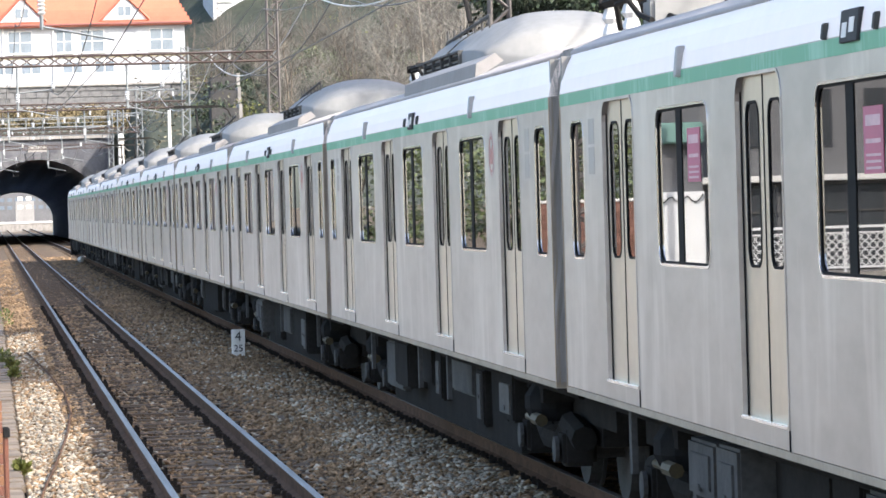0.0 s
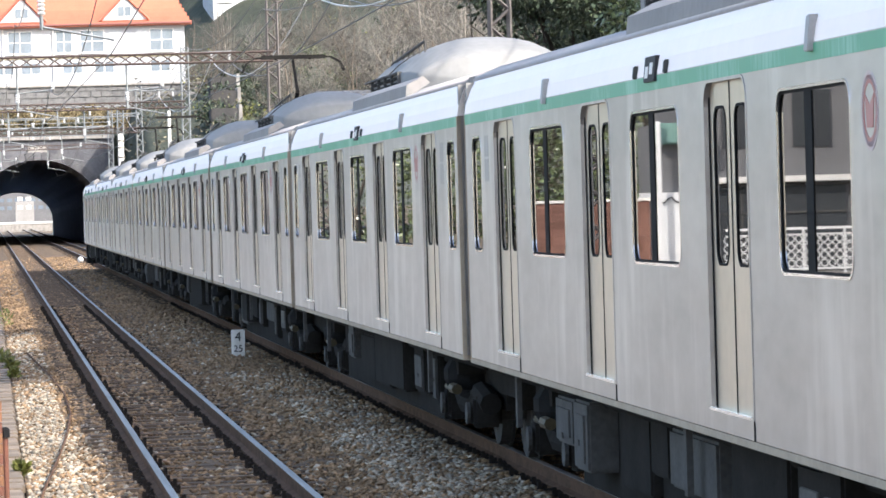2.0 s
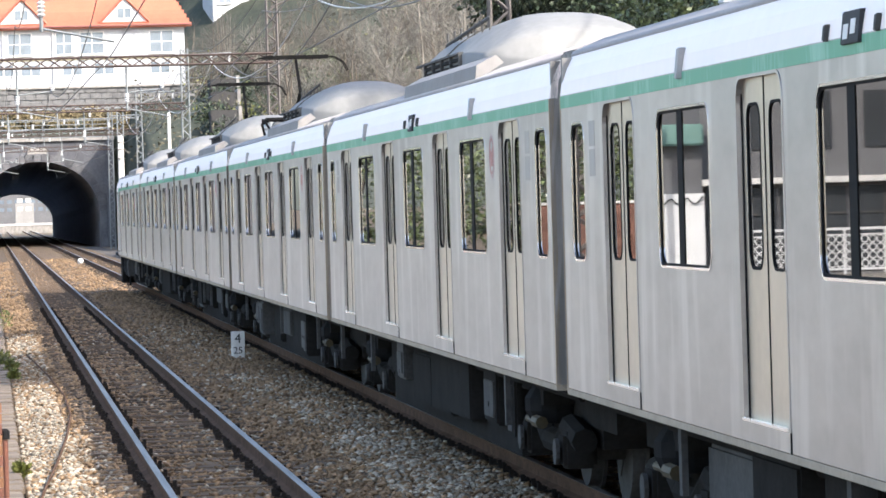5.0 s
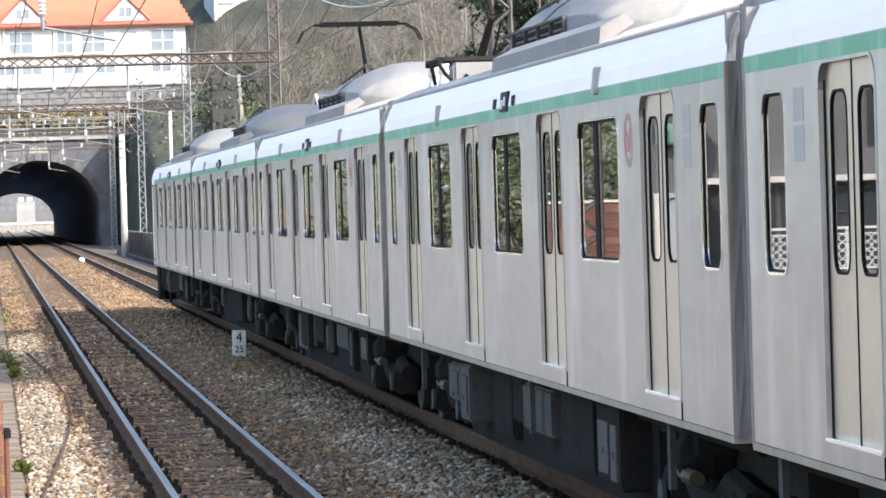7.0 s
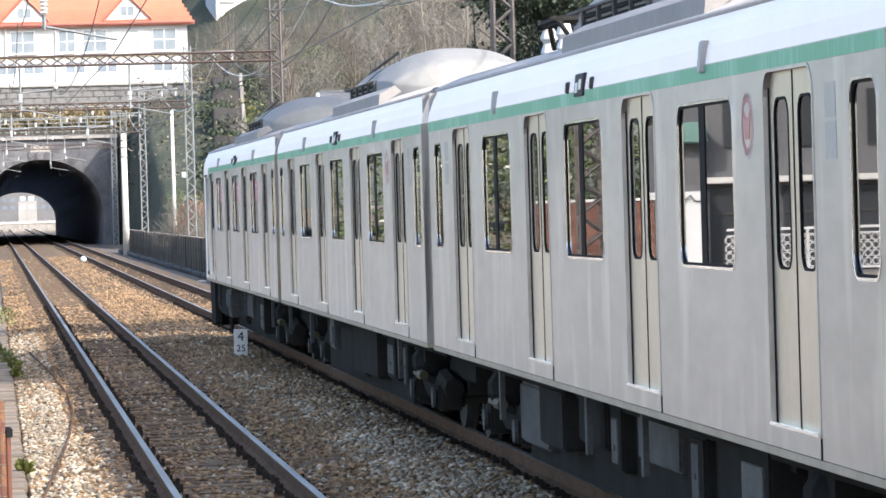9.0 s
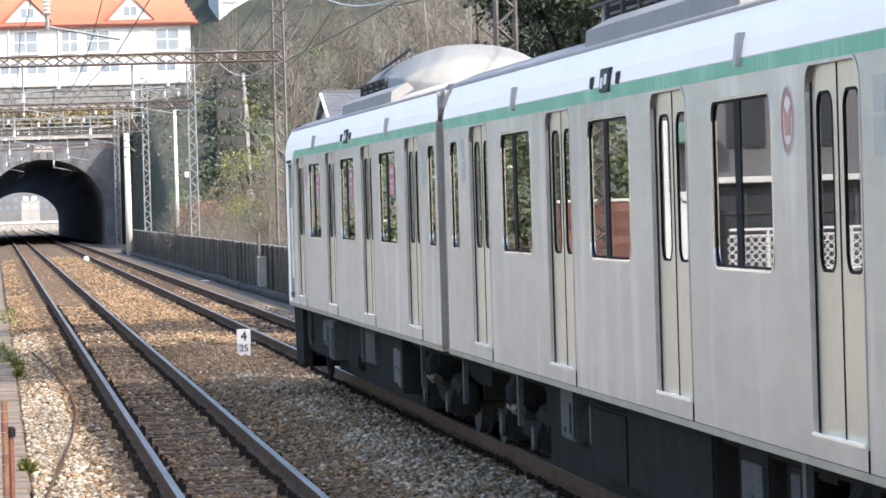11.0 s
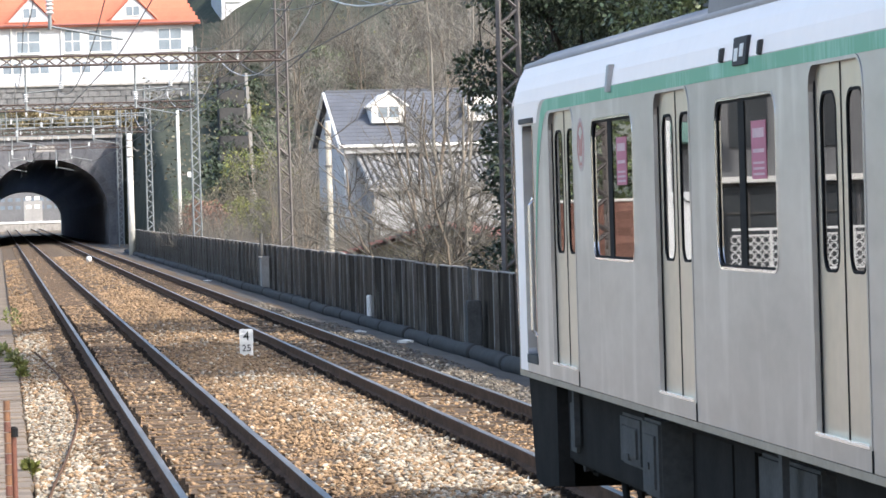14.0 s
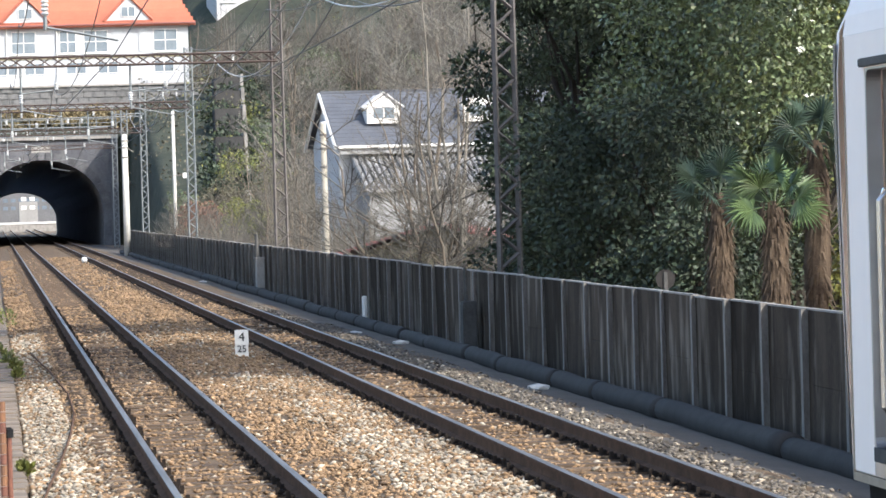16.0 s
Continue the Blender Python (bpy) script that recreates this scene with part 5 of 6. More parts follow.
def raw_mesh(name, v, f, material):
    me = bpy.data.meshes.new(name)
    n = f.shape[1]
    me.vertices.add(len(v))
    me.vertices.foreach_set("co", np.ascontiguousarray(v, dtype=np.float32).ravel())
    me.loops.add(f.size)
    me.loops.foreach_set("vertex_index", f.ravel().astype(np.int32))
    me.polygons.add(len(f))
    me.polygons.foreach_set("loop_start", np.arange(0, f.size, n, dtype=np.int32))
    me.update(calc_edges=True)
    me.materials.append(material)
    return me


def leaves(name, centres, radii, count, size, seed, material, flat=0.75, droop=0.3):
    """Small bent leaves strewn through clumps, thicker towards each clump's skin."""
    rng = np.random.default_rng(seed)
    centres, radii = np.array(centres, float), np.array(radii, float)
    w = radii ** 2
    pick = rng.choice(len(centres), count, p=w / w.sum())
    d = rng.normal(size=(count, 3))
    d /= np.linalg.norm(d, axis=1)[:, None]
    r = rng.uniform(0.25, 1, count) ** 0.45 * rng.uniform(0.75, 1.15, count)
    c = centres[pick] + d * (r * radii[pick])[:, None] * np.array([1, 1, flat])
    out = d + rng.normal(scale=0.6, size=(count, 3)) - np.array([0, 0, droop])
    out /= np.linalg.norm(out, axis=1)[:, None]
    side = np.cross(out, rng.normal(size=(count, 3)))
    side /= np.linalg.norm(side, axis=1)[:, None]
    up = np.cross(side, out)
    s = size * rng.uniform(0.6, 1.3, count)[:, None]
    v = np.stack([c, c + out * s * 0.5 + side * s * 0.28 + up * s * 0.06, c + out * s, c + out * s * 0.5 - side * s * 0.28 + up * s * 0.06], 1).reshape(-1, 3)
    f = np.arange(count * 4).reshape(-1, 4)
    return raw_mesh(name, v, f, material)


def branching(seed, height, spread, depth, trunk, forks=3, lean=(0, 0), twist=0.5, up=0.35):
    """Tapered tubes of a trunk with limbs that fork again and again: (heavy limbs, fine twigs)."""
    rng = random.Random(seed)
    heavy, fine = bmesh.new(), bmesh.new()
    tips = []

    def grow(p, d, length, r, level):
        pts, rad = [p], [r]
        steps = 3 if level < 3 else 2 if level < depth else 1
        for k in range(steps):
            d = (d + Vector((rng.gauss(0, 1), rng.gauss(0, 1), rng.gauss(0, 0.6))) * 0.13 * twist * (1 + level * 0.4) + Vector((0, 0, up * 0.12))).normalized()
            p = p + d * length / steps
            pts.append(p)
            rad.append(r * (1 - 0.14 * (k + 1)))
        tube(heavy if level < 3 else fine, pts, rad, 7 if level == 0 else 5 if level < 3 else 3, cap=False)
        if level >= depth:
            tips.append(p)
            return
        for k in range(forks + (1 if level > 1 else 0)):
            a, t = rng.uniform(0, 6.28), rng.uniform(0.35, 0.95) * spread
            side = d.orthogonal().normalized()
            side.rotate(Matrix.Rotation(a, 3, d))
            nd = (d * math.cos(t) + side * math.sin(t)).normalized()
            q = pts[rng.randrange(1, len(pts))] if k else p
            grow(q, nd, length * rng.uniform(0.55, 0.82), rad[-1] * rng.uniform(0.5, 0.72), level + 1)

    grow(Vector((0, 0, 0)), Vector((lean[0], lean[1], 1)).normalized(), height * 0.36, trunk, 0)
    return heavy, fine, tips


def upright(seed, height, stems, trunk, reach, fan=0.055):
    """A leafless tree of upright stems with side branches that rise and fork into twigs: (stems, twigs)."""
    rng = random.Random(seed)
    heavy, fine = bmesh.new(), bmesh.new()

    def side(p, d, length, r, level):
        bend = Vector((rng.gauss(0, 0.25), rng.gauss(0, 0.25), rng.uniform(0.0, 0.45)))
        m = p + d * length * 0.5
        q = m + (d + bend).normalized() * length * 0.5
        tube(heavy if level == 0 and r > 0.03 else fine, [p, m, q] if level < 2 else [p, q], ([r, r * 0.75, r * 0.45] if level < 2 else [r, r * 0.5]), 4 if level == 0 else 3, cap=False)
        if level == 2:
            return
        for k in range(rng.randrange(4, 7) if level == 0 else rng.randrange(4, 6)):
            u = rng.uniform(0.25, 1.0)
            o = p.lerp(m, u * 2) if u < 0.5 else m.lerp(q, u * 2 - 1)
            e = (d + Vector((rng.gauss(0, 0.6), rng.gauss(0, 0.6), rng.gauss(0.15, 0.4)))).normalized()
            side(o, e, length * rng.uniform(0.35, 0.65), r * 0.5, level + 1)

    for s in range(stems):
        a = 6.28 * s / stems + rng.uniform(-0.5, 0.5)
        out = Vector((math.cos(a), math.sin(a), 0)) * (fan * height * rng.uniform(0.5, 1.2) if stems > 1 else 0)
        pts, rad = [], []
        h = height * rng.uniform(0.8, 1.0)
        for k in range(9):
            u = k / 8
            w = Vector((noise.noise((s * 3.1 + seed, u * 3, 0)), noise.noise((s * 5.3, u * 3, seed)), 0)) * (0.045 if fan < 0.1 else 0.13) * height
            pts.append(out * (u ** 0.7) + w * u + Vector((0, 0, h * u)))
            rad.append(trunk * (1 - 0.8 * u))
        tube(heavy, pts, rad, 7, cap=False)
        for k in range(int((22 if fan < 0.1 else 40) / stems ** 0.5)):
            u = rng.uniform(0.18, 0.98)
            i = min(7, int(u * 8))
            o = pts[i].lerp(pts[i + 1], u * 8 - i)
            b = rng.uniform(0, 6.28)
            d = Vector((math.cos(b), math.sin(b), rng.uniform(0.2, 1.0))).normalized()
            side(o, d, reach * (1.15 - 0.7 * u) * rng.uniform(0.6, 1.15), rad[i] * (0.42 if fan < 0.1 else 0.62), 0)
    return heavy, fine


BARE = []
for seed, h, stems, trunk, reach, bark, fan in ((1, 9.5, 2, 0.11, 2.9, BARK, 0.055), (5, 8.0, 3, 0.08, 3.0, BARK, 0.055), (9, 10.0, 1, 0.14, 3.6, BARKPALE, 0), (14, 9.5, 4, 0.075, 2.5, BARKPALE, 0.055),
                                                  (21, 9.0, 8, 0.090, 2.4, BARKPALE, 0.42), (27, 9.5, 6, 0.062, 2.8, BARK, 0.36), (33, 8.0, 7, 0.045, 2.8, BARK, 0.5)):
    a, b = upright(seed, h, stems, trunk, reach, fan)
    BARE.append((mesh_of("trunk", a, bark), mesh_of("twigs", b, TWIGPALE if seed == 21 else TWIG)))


def bare_tree(x, y, z, k, s, turn, label="leafless tree with fine grey-brown twigs"):
    t = thing("bare_tree", label, "tree", "bare trees", at=pose(x, y, z, 0, 0, turn) @ Matrix.Scale(s, 4))
    part("trunk", BARE[k][0], None, t)
    part("twig", BARE[k][1], None, t)["kind"] = "stuff"
    return t


rng = random.Random(77)
# the slender trees behind the fence
bare_tree(12.25, 110, -2.6, 3, 1.15, 40, "slender leafless tree with pale stems behind the fence")
bare_tree(12.1, 107, -2.6, 5, 0.95, 75, "leafless tree with many fanned stems behind the fence")
bare_tree(11.5, 109, -2.6, 6, 0.75, 150, "bushy leafless tree with fanned stems behind the fence")
bare_tree(11.6, 113, -2.6, 1, 1.05, 200, "spreading leafless tree behind the board fence")
bare_tree(12.6, 118, -2.6, 0, 1.05, 300, "slender leafless tree with pale stems behind the fence")
# woods on the hill behind the slate-roofed house
for k in range(48):
    y = rng.uniform(225, 350)
    u = rng.uniform(490, 860)
    x = (u + 12) / 7342 * y
    bare_tree(x, y, hill_height(x, y) - 0.2, rng.choice((4, 5, 5, 6, 0)), rng.uniform(0.6, 1.15), rng.uniform(0, 360))
for k in range(14):
    y = rng.uniform(300, 365)
    x = (rng.uniform(350, 520) + 12) / 7342 * y
    bare_tree(x, y, hill_height(x, y) - 0.2, rng.randrange(4), rng.uniform(0.5, 0.9), rng.uniform(0, 360))


# leafless scrub behind the fence
for k in range(44):
    y = rng.uniform(134, 168)
    u = rng.uniform(300, 790)
    x = (u + 12) / 7342 * y
    if x < 9.4:
        y, x = 172 + k, (u + 12) / 7342 * (172 + k)
    top = (2.5 if u < 470 else 3.7 if u < 560 else 2.6) + rng.uniform(-1.0, 0.6)
    s = rng.uniform(0.36, 0.52)
    q = bare_tree(x, y, top - 8.0 * s, 1, s, rng.uniform(0, 360), "leafless brown shrub behind the board fence")
    q.name = "bare_shrub"
    tagged(q, category="shrub", group="bare shrubs")


def clumps(rng, cx, cy, z0, z1, r, n, size):
    out, rad = [], []
    for k in range(n):
        a, u = rng.uniform(0, 6.28), rng.uniform(0, 1)
        rr = r * math.sqrt(rng.uniform(0, 1)) * (0.65 + 0.5 * math.sin(math.pi * min(1, u * 0.9 + 0.1)))
        out.append((cx + rr * math.cos(a), cy + rr * math.sin(a), z0 + (z1 - z0) * u))
        rad.append(size * rng.uniform(0.6, 1.3))
    return out, rad


def evergreen(x, y, z0, h, r, count, size, material, seed, label, low=0.12):
    """A broad evergreen: forked trunk, and a crown of many small leaf clumps with gaps."""
    rng = random.Random(seed)
    t = thing("evergreen_tree", label, "tree", "evergreen trees", at=pose(x, y, z0))
    a, b, tips = branching(seed, h * 0.95, 0.7, 3, 0.05 + h * 0.016, 3)
    part("trunk", a, BARKDARK, t)
    part("bough", b, BARKDARK, t)["kind"] = "stuff"
    c, rad = clumps(rng, 0, 0, h * low, h, r, int(30 + h * r * 2.6), 0.82)
    part("crown", leaves("crown", c, rad, count, size, seed, material), None, t)
    return t


# the tall dark tree beside the first mast, and the mixed evergreens to its side
evergreen(11.9, 84, -2.6, 11.0, 1.7, 52000, 0.115, LEAF_DARK, 20, "dense dark evergreen behind the lattice mast", 0.05)
evergreen(11.5, 78, -2.6, 17.0, 1.95, 120000, 0.11, LEAF_DARK, 21, "tall dense dark evergreen beside the lattice mast", 0.08)
# two trees added out of view; their high crowns shade a band of track
evergreen(16.2, 50.5, -2.6, 21.0, 2.9, 60000, 0.30, LEAF_DARK, 35, "unseen tall evergreen whose high crown casts the shadow band", 0.72)
evergreen(16.9, 55.5, -2.6, 21.5, 2.9, 60000, 0.30, LEAF_DARK, 36, "unseen tall evergreen whose high crown casts the shadow band", 0.72)
evergreen(14.2, 78, -2.6, 12.5, 1.9, 40000, 0.13, LEAF_DARK, 22, "dense dark evergreen tree behind the fence", 0.1)
evergreen(14.2, 71, -2.6, 9.4, 1.5, 20000, 0.115, LEAF_GLOSS, 24, "broad evergreen with glossy sunlit leaves", 0.3)
evergreen(15.8, 75, -2.6, 10.5, 2.2, 26000, 0.125, LEAF_GLOSS, 25, "broad evergreen with glossy leaves", 0.15)
evergreen(15.6, 68, -2.6, 9.0, 1.5, 15000, 0.11, LEAF_YELLOW, 26, "yellowish evergreen behind the palms", 0.35)
evergreen(17.6, 84, -2.6, 12.0, 2.8, 20000, 0.17, LEAF_DARK, 27, "dark evergreen at the back of the garden", 0.1)
evergreen(14.6, 90, -2.6, 12.0, 2.6, 22000, 0.17, LEAF_DARK, 28, "dark evergreen behind the mast", 0.1)
evergreen(20.0, 92, -2.6, 13.0, 3.0, 14000, 0.2, LEAF_DARK, 33, "dark evergreen at the back of the garden", 0.1)
evergreen(11.7, 68.5, -2.6, 10.2, 1.15, 15000, 0.10, LEAF_GLOSS, 40, "glossy sunlit evergreen standing above the palms", 0.62)
evergreen(12.9, 66.5, -2.6, 9.9, 1.0, 12000, 0.10, LEAF_GLOSS, 41, "glossy sunlit evergreen standing above the palms", 0.6)
evergreen(11.1, 66.0, -2.6, 6.4, 1.15, 26000, 0.10, LEAF_DARK, 42, "low dense evergreen filling the garden beside the palms", 0.05)
evergreen(10.4, 69.5, -2.6, 6.2, 1.15, 24000, 0.10, LEAF_DARK, 43, "low dense evergreen filling the garden beside the mast", 0.05)
# three trees added beyond the view's right edge to shade fence and shoulder
evergreen(13.0, 46, -2.6, 8.6, 1.9, 14000, 0.13, LEAF_GLOSS, 29, "unseen round evergreen that shades the fence side")
evergreen(12.8, 36, -2.6, 8.6, 2.0, 14000, 0.13, LEAF_GLOSS, 30, "unseen round evergreen that shades the fence side")
evergreen(13.0, 26, -2.6, 8.6, 2.2, 14000, 0.13, LEAF_DARK, 31, "unseen round evergreen that shades the fence side")


def palm(x, y, z0, h, seed, fans, size, label, leaf):
    """A windmill palm: a shaggy trunk and stiff folded fans on stalks."""
    rng = random.Random(seed)
    t = thing("windmill_palm", label, "palm tree", "palms", at=pose(x, y, z0))
    part("trunk", tube(bmesh.new(), [(0.02 * math.sin(k), 0.02 * math.cos(k * 1.3), h * k / 9) for k in range(10)], [0.19 + 0.025 * math.sin(k * 2.3) for k in range(9)] + [0.06], 12), FIBRE, t)
    b = bmesh.new()
    for k in range(900):
        a, z = rng.uniform(0, 6.28), rng.uniform(0.1 * h, h)
        d = Vector((math.cos(a), math.sin(a), 0))
        s = d.cross(Vector((0, 0, 1))) * 0.022
        p = d * 0.185 + Vector((0, 0, z))
        q = p + d * rng.uniform(0.04, 0.14) - Vector((0, 0, rng.uniform(0.10, 0.28)))
        b.faces.new([b.verts.new(v) for v in (p - s, p + s, q)])
    part("fibre", b, FIBRE, t)["kind"] = "stuff"
    for k in range(fans):
        a = 2.4 * k + rng.uniform(-0.3, 0.3)
        el = 1.35 - 1.6 * (k / fans) + rng.uniform(-0.15, 0.15)
        d = Vector((math.cos(a) * math.cos(el), math.sin(a) * math.cos(el), math.sin(el)))
        base = Vector((0, 0, h - 0.1))
        hub = base + d * size * rng.uniform(0.55, 0.85)
        b = bmesh.new()
        tube(b, [base, base.lerp(hub, 0.5) + Vector((0, 0, 0.03)), hub], [0.014, 0.011, 0.008], 4)
        side = d.cross(Vector((0, 0, 1))).normalized()
        nrm = side.cross(d).normalized()
        turn = rng.choice((-1, 1)) * rng.uniform(0.5, 1.3)
        wide = side * math.cos(turn) + nrm * math.sin(turn)
        nrm = d.cross(wide).normalized()
        n = 20
        for i in range(n):
            g = (i / (n - 1) - 0.5) * 4.1
            e = (d * math.cos(g) + wide * math.sin(g)).normalized()
            cross = (wide * math.cos(g) - d * math.sin(g)).normalized()
            ln = size * (0.70 - 0.10 * abs(g)) * rng.uniform(0.9, 1.05)
            fold = nrm * 0.012
            m1 = hub + e * ln * 0.55
            tip = hub + e * ln - Vector((0, 0, ln * rng.uniform(0.06, 0.22)))
            wd = 0.024
            v = [b.verts.new(q) for q in (hub, m1 + cross * wd - fold, tip, m1 - cross * wd - fold, m1 + fold)]
            b.faces.new((v[0], v[1], v[4]))
            b.faces.new((v[0], v[4], v[3]))
            b.faces.new((v[1], v[2], v[4]))
            b.faces.new((v[4], v[2], v[3]))
        part("frond", b, leaf, t)
    return t


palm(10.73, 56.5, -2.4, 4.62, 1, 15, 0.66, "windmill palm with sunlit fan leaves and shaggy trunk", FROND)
palm(10.58, 60.0, -2.4, 4.76, 2, 12, 0.64, "windmill palm whose fans are coloured darker for half shade", FRONDSHADED)
palm(12.14, 60.5, -2.4, 5.50, 3, 11, 0.62, "tall windmill palm with a dark shaggy trunk", FRONDSHADED)


def shrub(x, y, z, r, h, count, size, material, seed, label):
    rng = random.Random(seed)
    t = thing("shrub", label, "shrub", "shrubs on the bank", at=pose(x, y, z))
    c, rad = clumps(rng, 0, 0, 0.1 * h, h, r, 12, 0.38 * r)
    b = bmesh.new()
    for k in range(9):
        q = c[k]
        tube(b, [(0, 0, -0.2), (q[0] * 0.5, q[1] * 0.5, q[2] * 0.6), q], [0.03, 0.02, 0.008], 4)
    part("stem", b, BARK, t)["kind"] = "stuff"
    part("foliage", leaves("foliage", c, rad, count, size, seed, material), None, t)


def at_view(u, y):
    return (u + 12) / 7342 * y


for k, (u, y, top, r, m, lab) in enumerate((
        (350, 200, 2.4, 1.0, LEAF_RED, "reddish dry shrub above the fence"), (372, 205, 2.5, 1.0, LEAF_RED, "reddish dry shrub above the fence"),
        (405, 195, 2.6, 0.9, LEAF_YELLOW, "yellow-green shrub on the bank"), (330, 225, 3.2, 1.2, LEAF_GLOSS, "green shrub on the bank"),
        (440, 185, 2.4, 0.9, LEAF_YELLOW, "yellow-green shrub on the bank"), (470, 160, 2.0, 0.6, LEAF_YELLOW, "small yellow-green shrub by the mast"),
        (420, 215, 3.4, 1.3, LEAF_DRY, "straw-coloured shrub on the bank"), (450, 262, 6.4, 1.9, LEAF_YELLOW, "light green shrub on the hill"),
        (430, 300, 9.3, 1.8, LEAF_YELLOW, "yellow-green bush on the hill"), (470, 290, 8.2, 1.8, LEAF_GLOSS, "green bush on the hill"),
        (395, 245, 4.2, 1.5, LEAF_DRY, "dry brown bush on the bank"), (480, 225, 4.0, 1.5, LEAF_DRY, "dry brown bush on the bank"),
        (520, 205, 4.0, 1.5, LEAF_DRY, "dry brown bush beside the house"), (300, 290, 4.2, 1.0, LEAF_YELLOW, "bush at the foot of the bank"),
        (545, 300, 11.6, 2.5, LEAF_DARK, "dark evergreen bush on the hill"), (600, 306, 11.2, 2.3, LEAF_DARK, "dark evergreen bush on the hill"),
        (510, 318, 12.8, 2.2, LEAF_DARK, "dark evergreen bush on the hill"), (575, 322, 14.6, 2.2, LEAF_GLOSS, "green bush high on the hill"),
        (700, 318, 14.0, 2.4, LEAF_DARK, "dark evergreen bush on the hill"), (770, 312, 13.4, 2.2, LEAF_GLOSS, "green bush high on the hill"),
        (455, 330, 13.6, 1.9, LEAF_GLOSS, "green bush high on the hill"))):
    x = at_view(u, y)
    h = r * 1.7
    shrub(x, y, top - h, r, h, 1500, 0.12 if y < 250 else 0.17, m, 50 + k, lab)


def thicket():
    """Fine brown scrub along the bank behind the fence."""
    rng = np.random.default_rng(12)
    n = 5000
    y = rng.uniform(132, 235, n)
    u = rng.uniform(300, 700, n)
    x = (u + 12) / 7342 * y
    keep = (x > 9.0) & ~((x > 13.6) & (y > 168))
    x, y = x[keep], y[keep]
    n = len(x)
    top = 0.2 + 2.1 * np.clip((y - 125) / 60, 0, 1) + rng.uniform(-1.4, 0.5, n) + 0.5 * np.sin(x * 1.3) * np.cos(y * 0.25)
    a = rng.uniform(0, 6.28, n)
    ln = rng.uniform(0.5, 1.3, n)
    p = np.column_stack([x, y, top - ln])
    d = np.column_stack([np.cos(a) * 0.9, np.sin(a) * 0.3, np.ones(n)])
    tip = p + d * ln[:, None]
    s = np.column_stack([np.full(n, 0.017), np.zeros(n), np.zeros(n)])
    v = np.stack([p - s, p + s, tip], 1).reshape(-1, 3)
    tagged(new("brown_thicket", raw_mesh("brown_thicket", v, np.arange(n * 3).reshape(-1, 3), TWIG)), "fine brown leafless scrub behind the fence", "scrub", kind="stuff")


thicket()


def undergrowth():
    """Leafy and dry undergrowth all over the hill."""
    rng = np.random.default_rng(6)
    for name, label, m, n, size, u0, u1 in (("dark_undergrowth", "dark evergreen undergrowth on the hill", LEAF_DARK, 64000, 0.34, 380, 860),
                                            ("dry_undergrowth", "dry straw undergrowth on the hill", LEAF_DRY, 10000, 0.28, 190, 900),
                                            ("green_undergrowth", "yellow-green undergrowth on the hill", LEAF_YELLOW, 8000, 0.26, 330, 900)):
        c, r = [], []
        g = random.Random(len(name))
        for k in range(230):
            y = g.uniform(235, 370)
            x = (g.uniform(u0, u1) + 12) / 7342 * y
            if x < 10.5:
                continue
            c.append((x, y, hill_height(x, y) + g.uniform(-0.2, 1.0)))
            r.append(g.uniform(0.8, 2.0))
        ob = new(name, leaves(name, c, r, n, size, len(name), m))
        tagged(ob, label, "undergrowth", kind="stuff")


undergrowth()


def straw_bank():
    """Sunlit straw grass on the ledge between the portal and the retaining wall."""
    g = random.Random(41)
    c = [(g.uniform(-4, 15), g.uniform(330, 338), g.uniform(9.0, 10.3)) for k in range(120)]
    tagged(new("straw_grass", leaves("straw_grass", c, [g.uniform(0.4, 0.9) for k in c], 15000, 0.30, 44, STRAW, 0.5, -0.7)), "sunlit yellow straw grass above the tunnel mouth", "grass", kind="stuff")


STRAW = mat("sunlit_straw", (0.25, 0.20, 0.115), (0.16, 0.13, 0.075), 0.5, 0.8, island=0.4)
straw_bank()


# ---- small things along the line ----
def marker():
    t = thing("distance_post", "small white post with black figures between the tracks", "distance post", at=pose(4.1, 69.6, 0.05))
    part("post", boxed(-0.11, 0.11, -0.05, 0.05, -0.35, 0.24, bevel=0.01), WHITE, t)
    part("figure_plate", boxed(-0.115, 0.115, -0.058, -0.05, -0.01, 0.235), WHITE, t)
    for text, z, s in (("4", 0.05, 0.22), ("25", -0.13, 0.16)):
        cu = bpy.data.curves.new("figure", "FONT")
        cu.body, cu.size, cu.align_x, cu.extrude = text, s, "CENTER", 0.003
        cu.materials.append(RUBBER)
        o = new("figure", cu)
        o.parent = t
        o.matrix_basis = pose(0, -0.066, z, 90, 0, 0)


marker()
t = thing("low_marker", "low white rounded marker beside the track", "marker", at=pose(4.45, 205, 0))
part("stem", boxed(-0.08, 0.08, -0.06, 0.06, -0.3, -0.12), CONCRETE, t)
bm = bmesh.new()
bmesh.ops.create_uvsphere(bm, u_segments=14, v_segments=9, radius=0.15)
part("knob", bm, WHITE, t, smooth=True).location.z = -0.03

LIDBROWN = mat("brown_stained_lid", (0.24, 0.19, 0.14), (0.15, 0.115, 0.085), 2, 0.9, 0, 0.004, vary=0.2)
# the edge of the cable trough, with its lids
trough = thing("cable_trough", "row of worn concrete trough lids beside the ballast", "cable trough")
lid = mesh_of("lid", boxed(-0.19, 0.19, -0.245, 0.245, -0.32, -0.24, bevel=0.012), LIDBROWN)
rng = random.Random(15)
for k in range(160):
    o = part("lid", lid, None, trough)
    o.matrix_basis = pose(0.07 + rng.uniform(-0.012, 0.012), 24 + 0.5 * k, rng.uniform(-0.012, 0.008), 0, rng.uniform(-1.5, 1.5), rng.uniform(-1, 1))

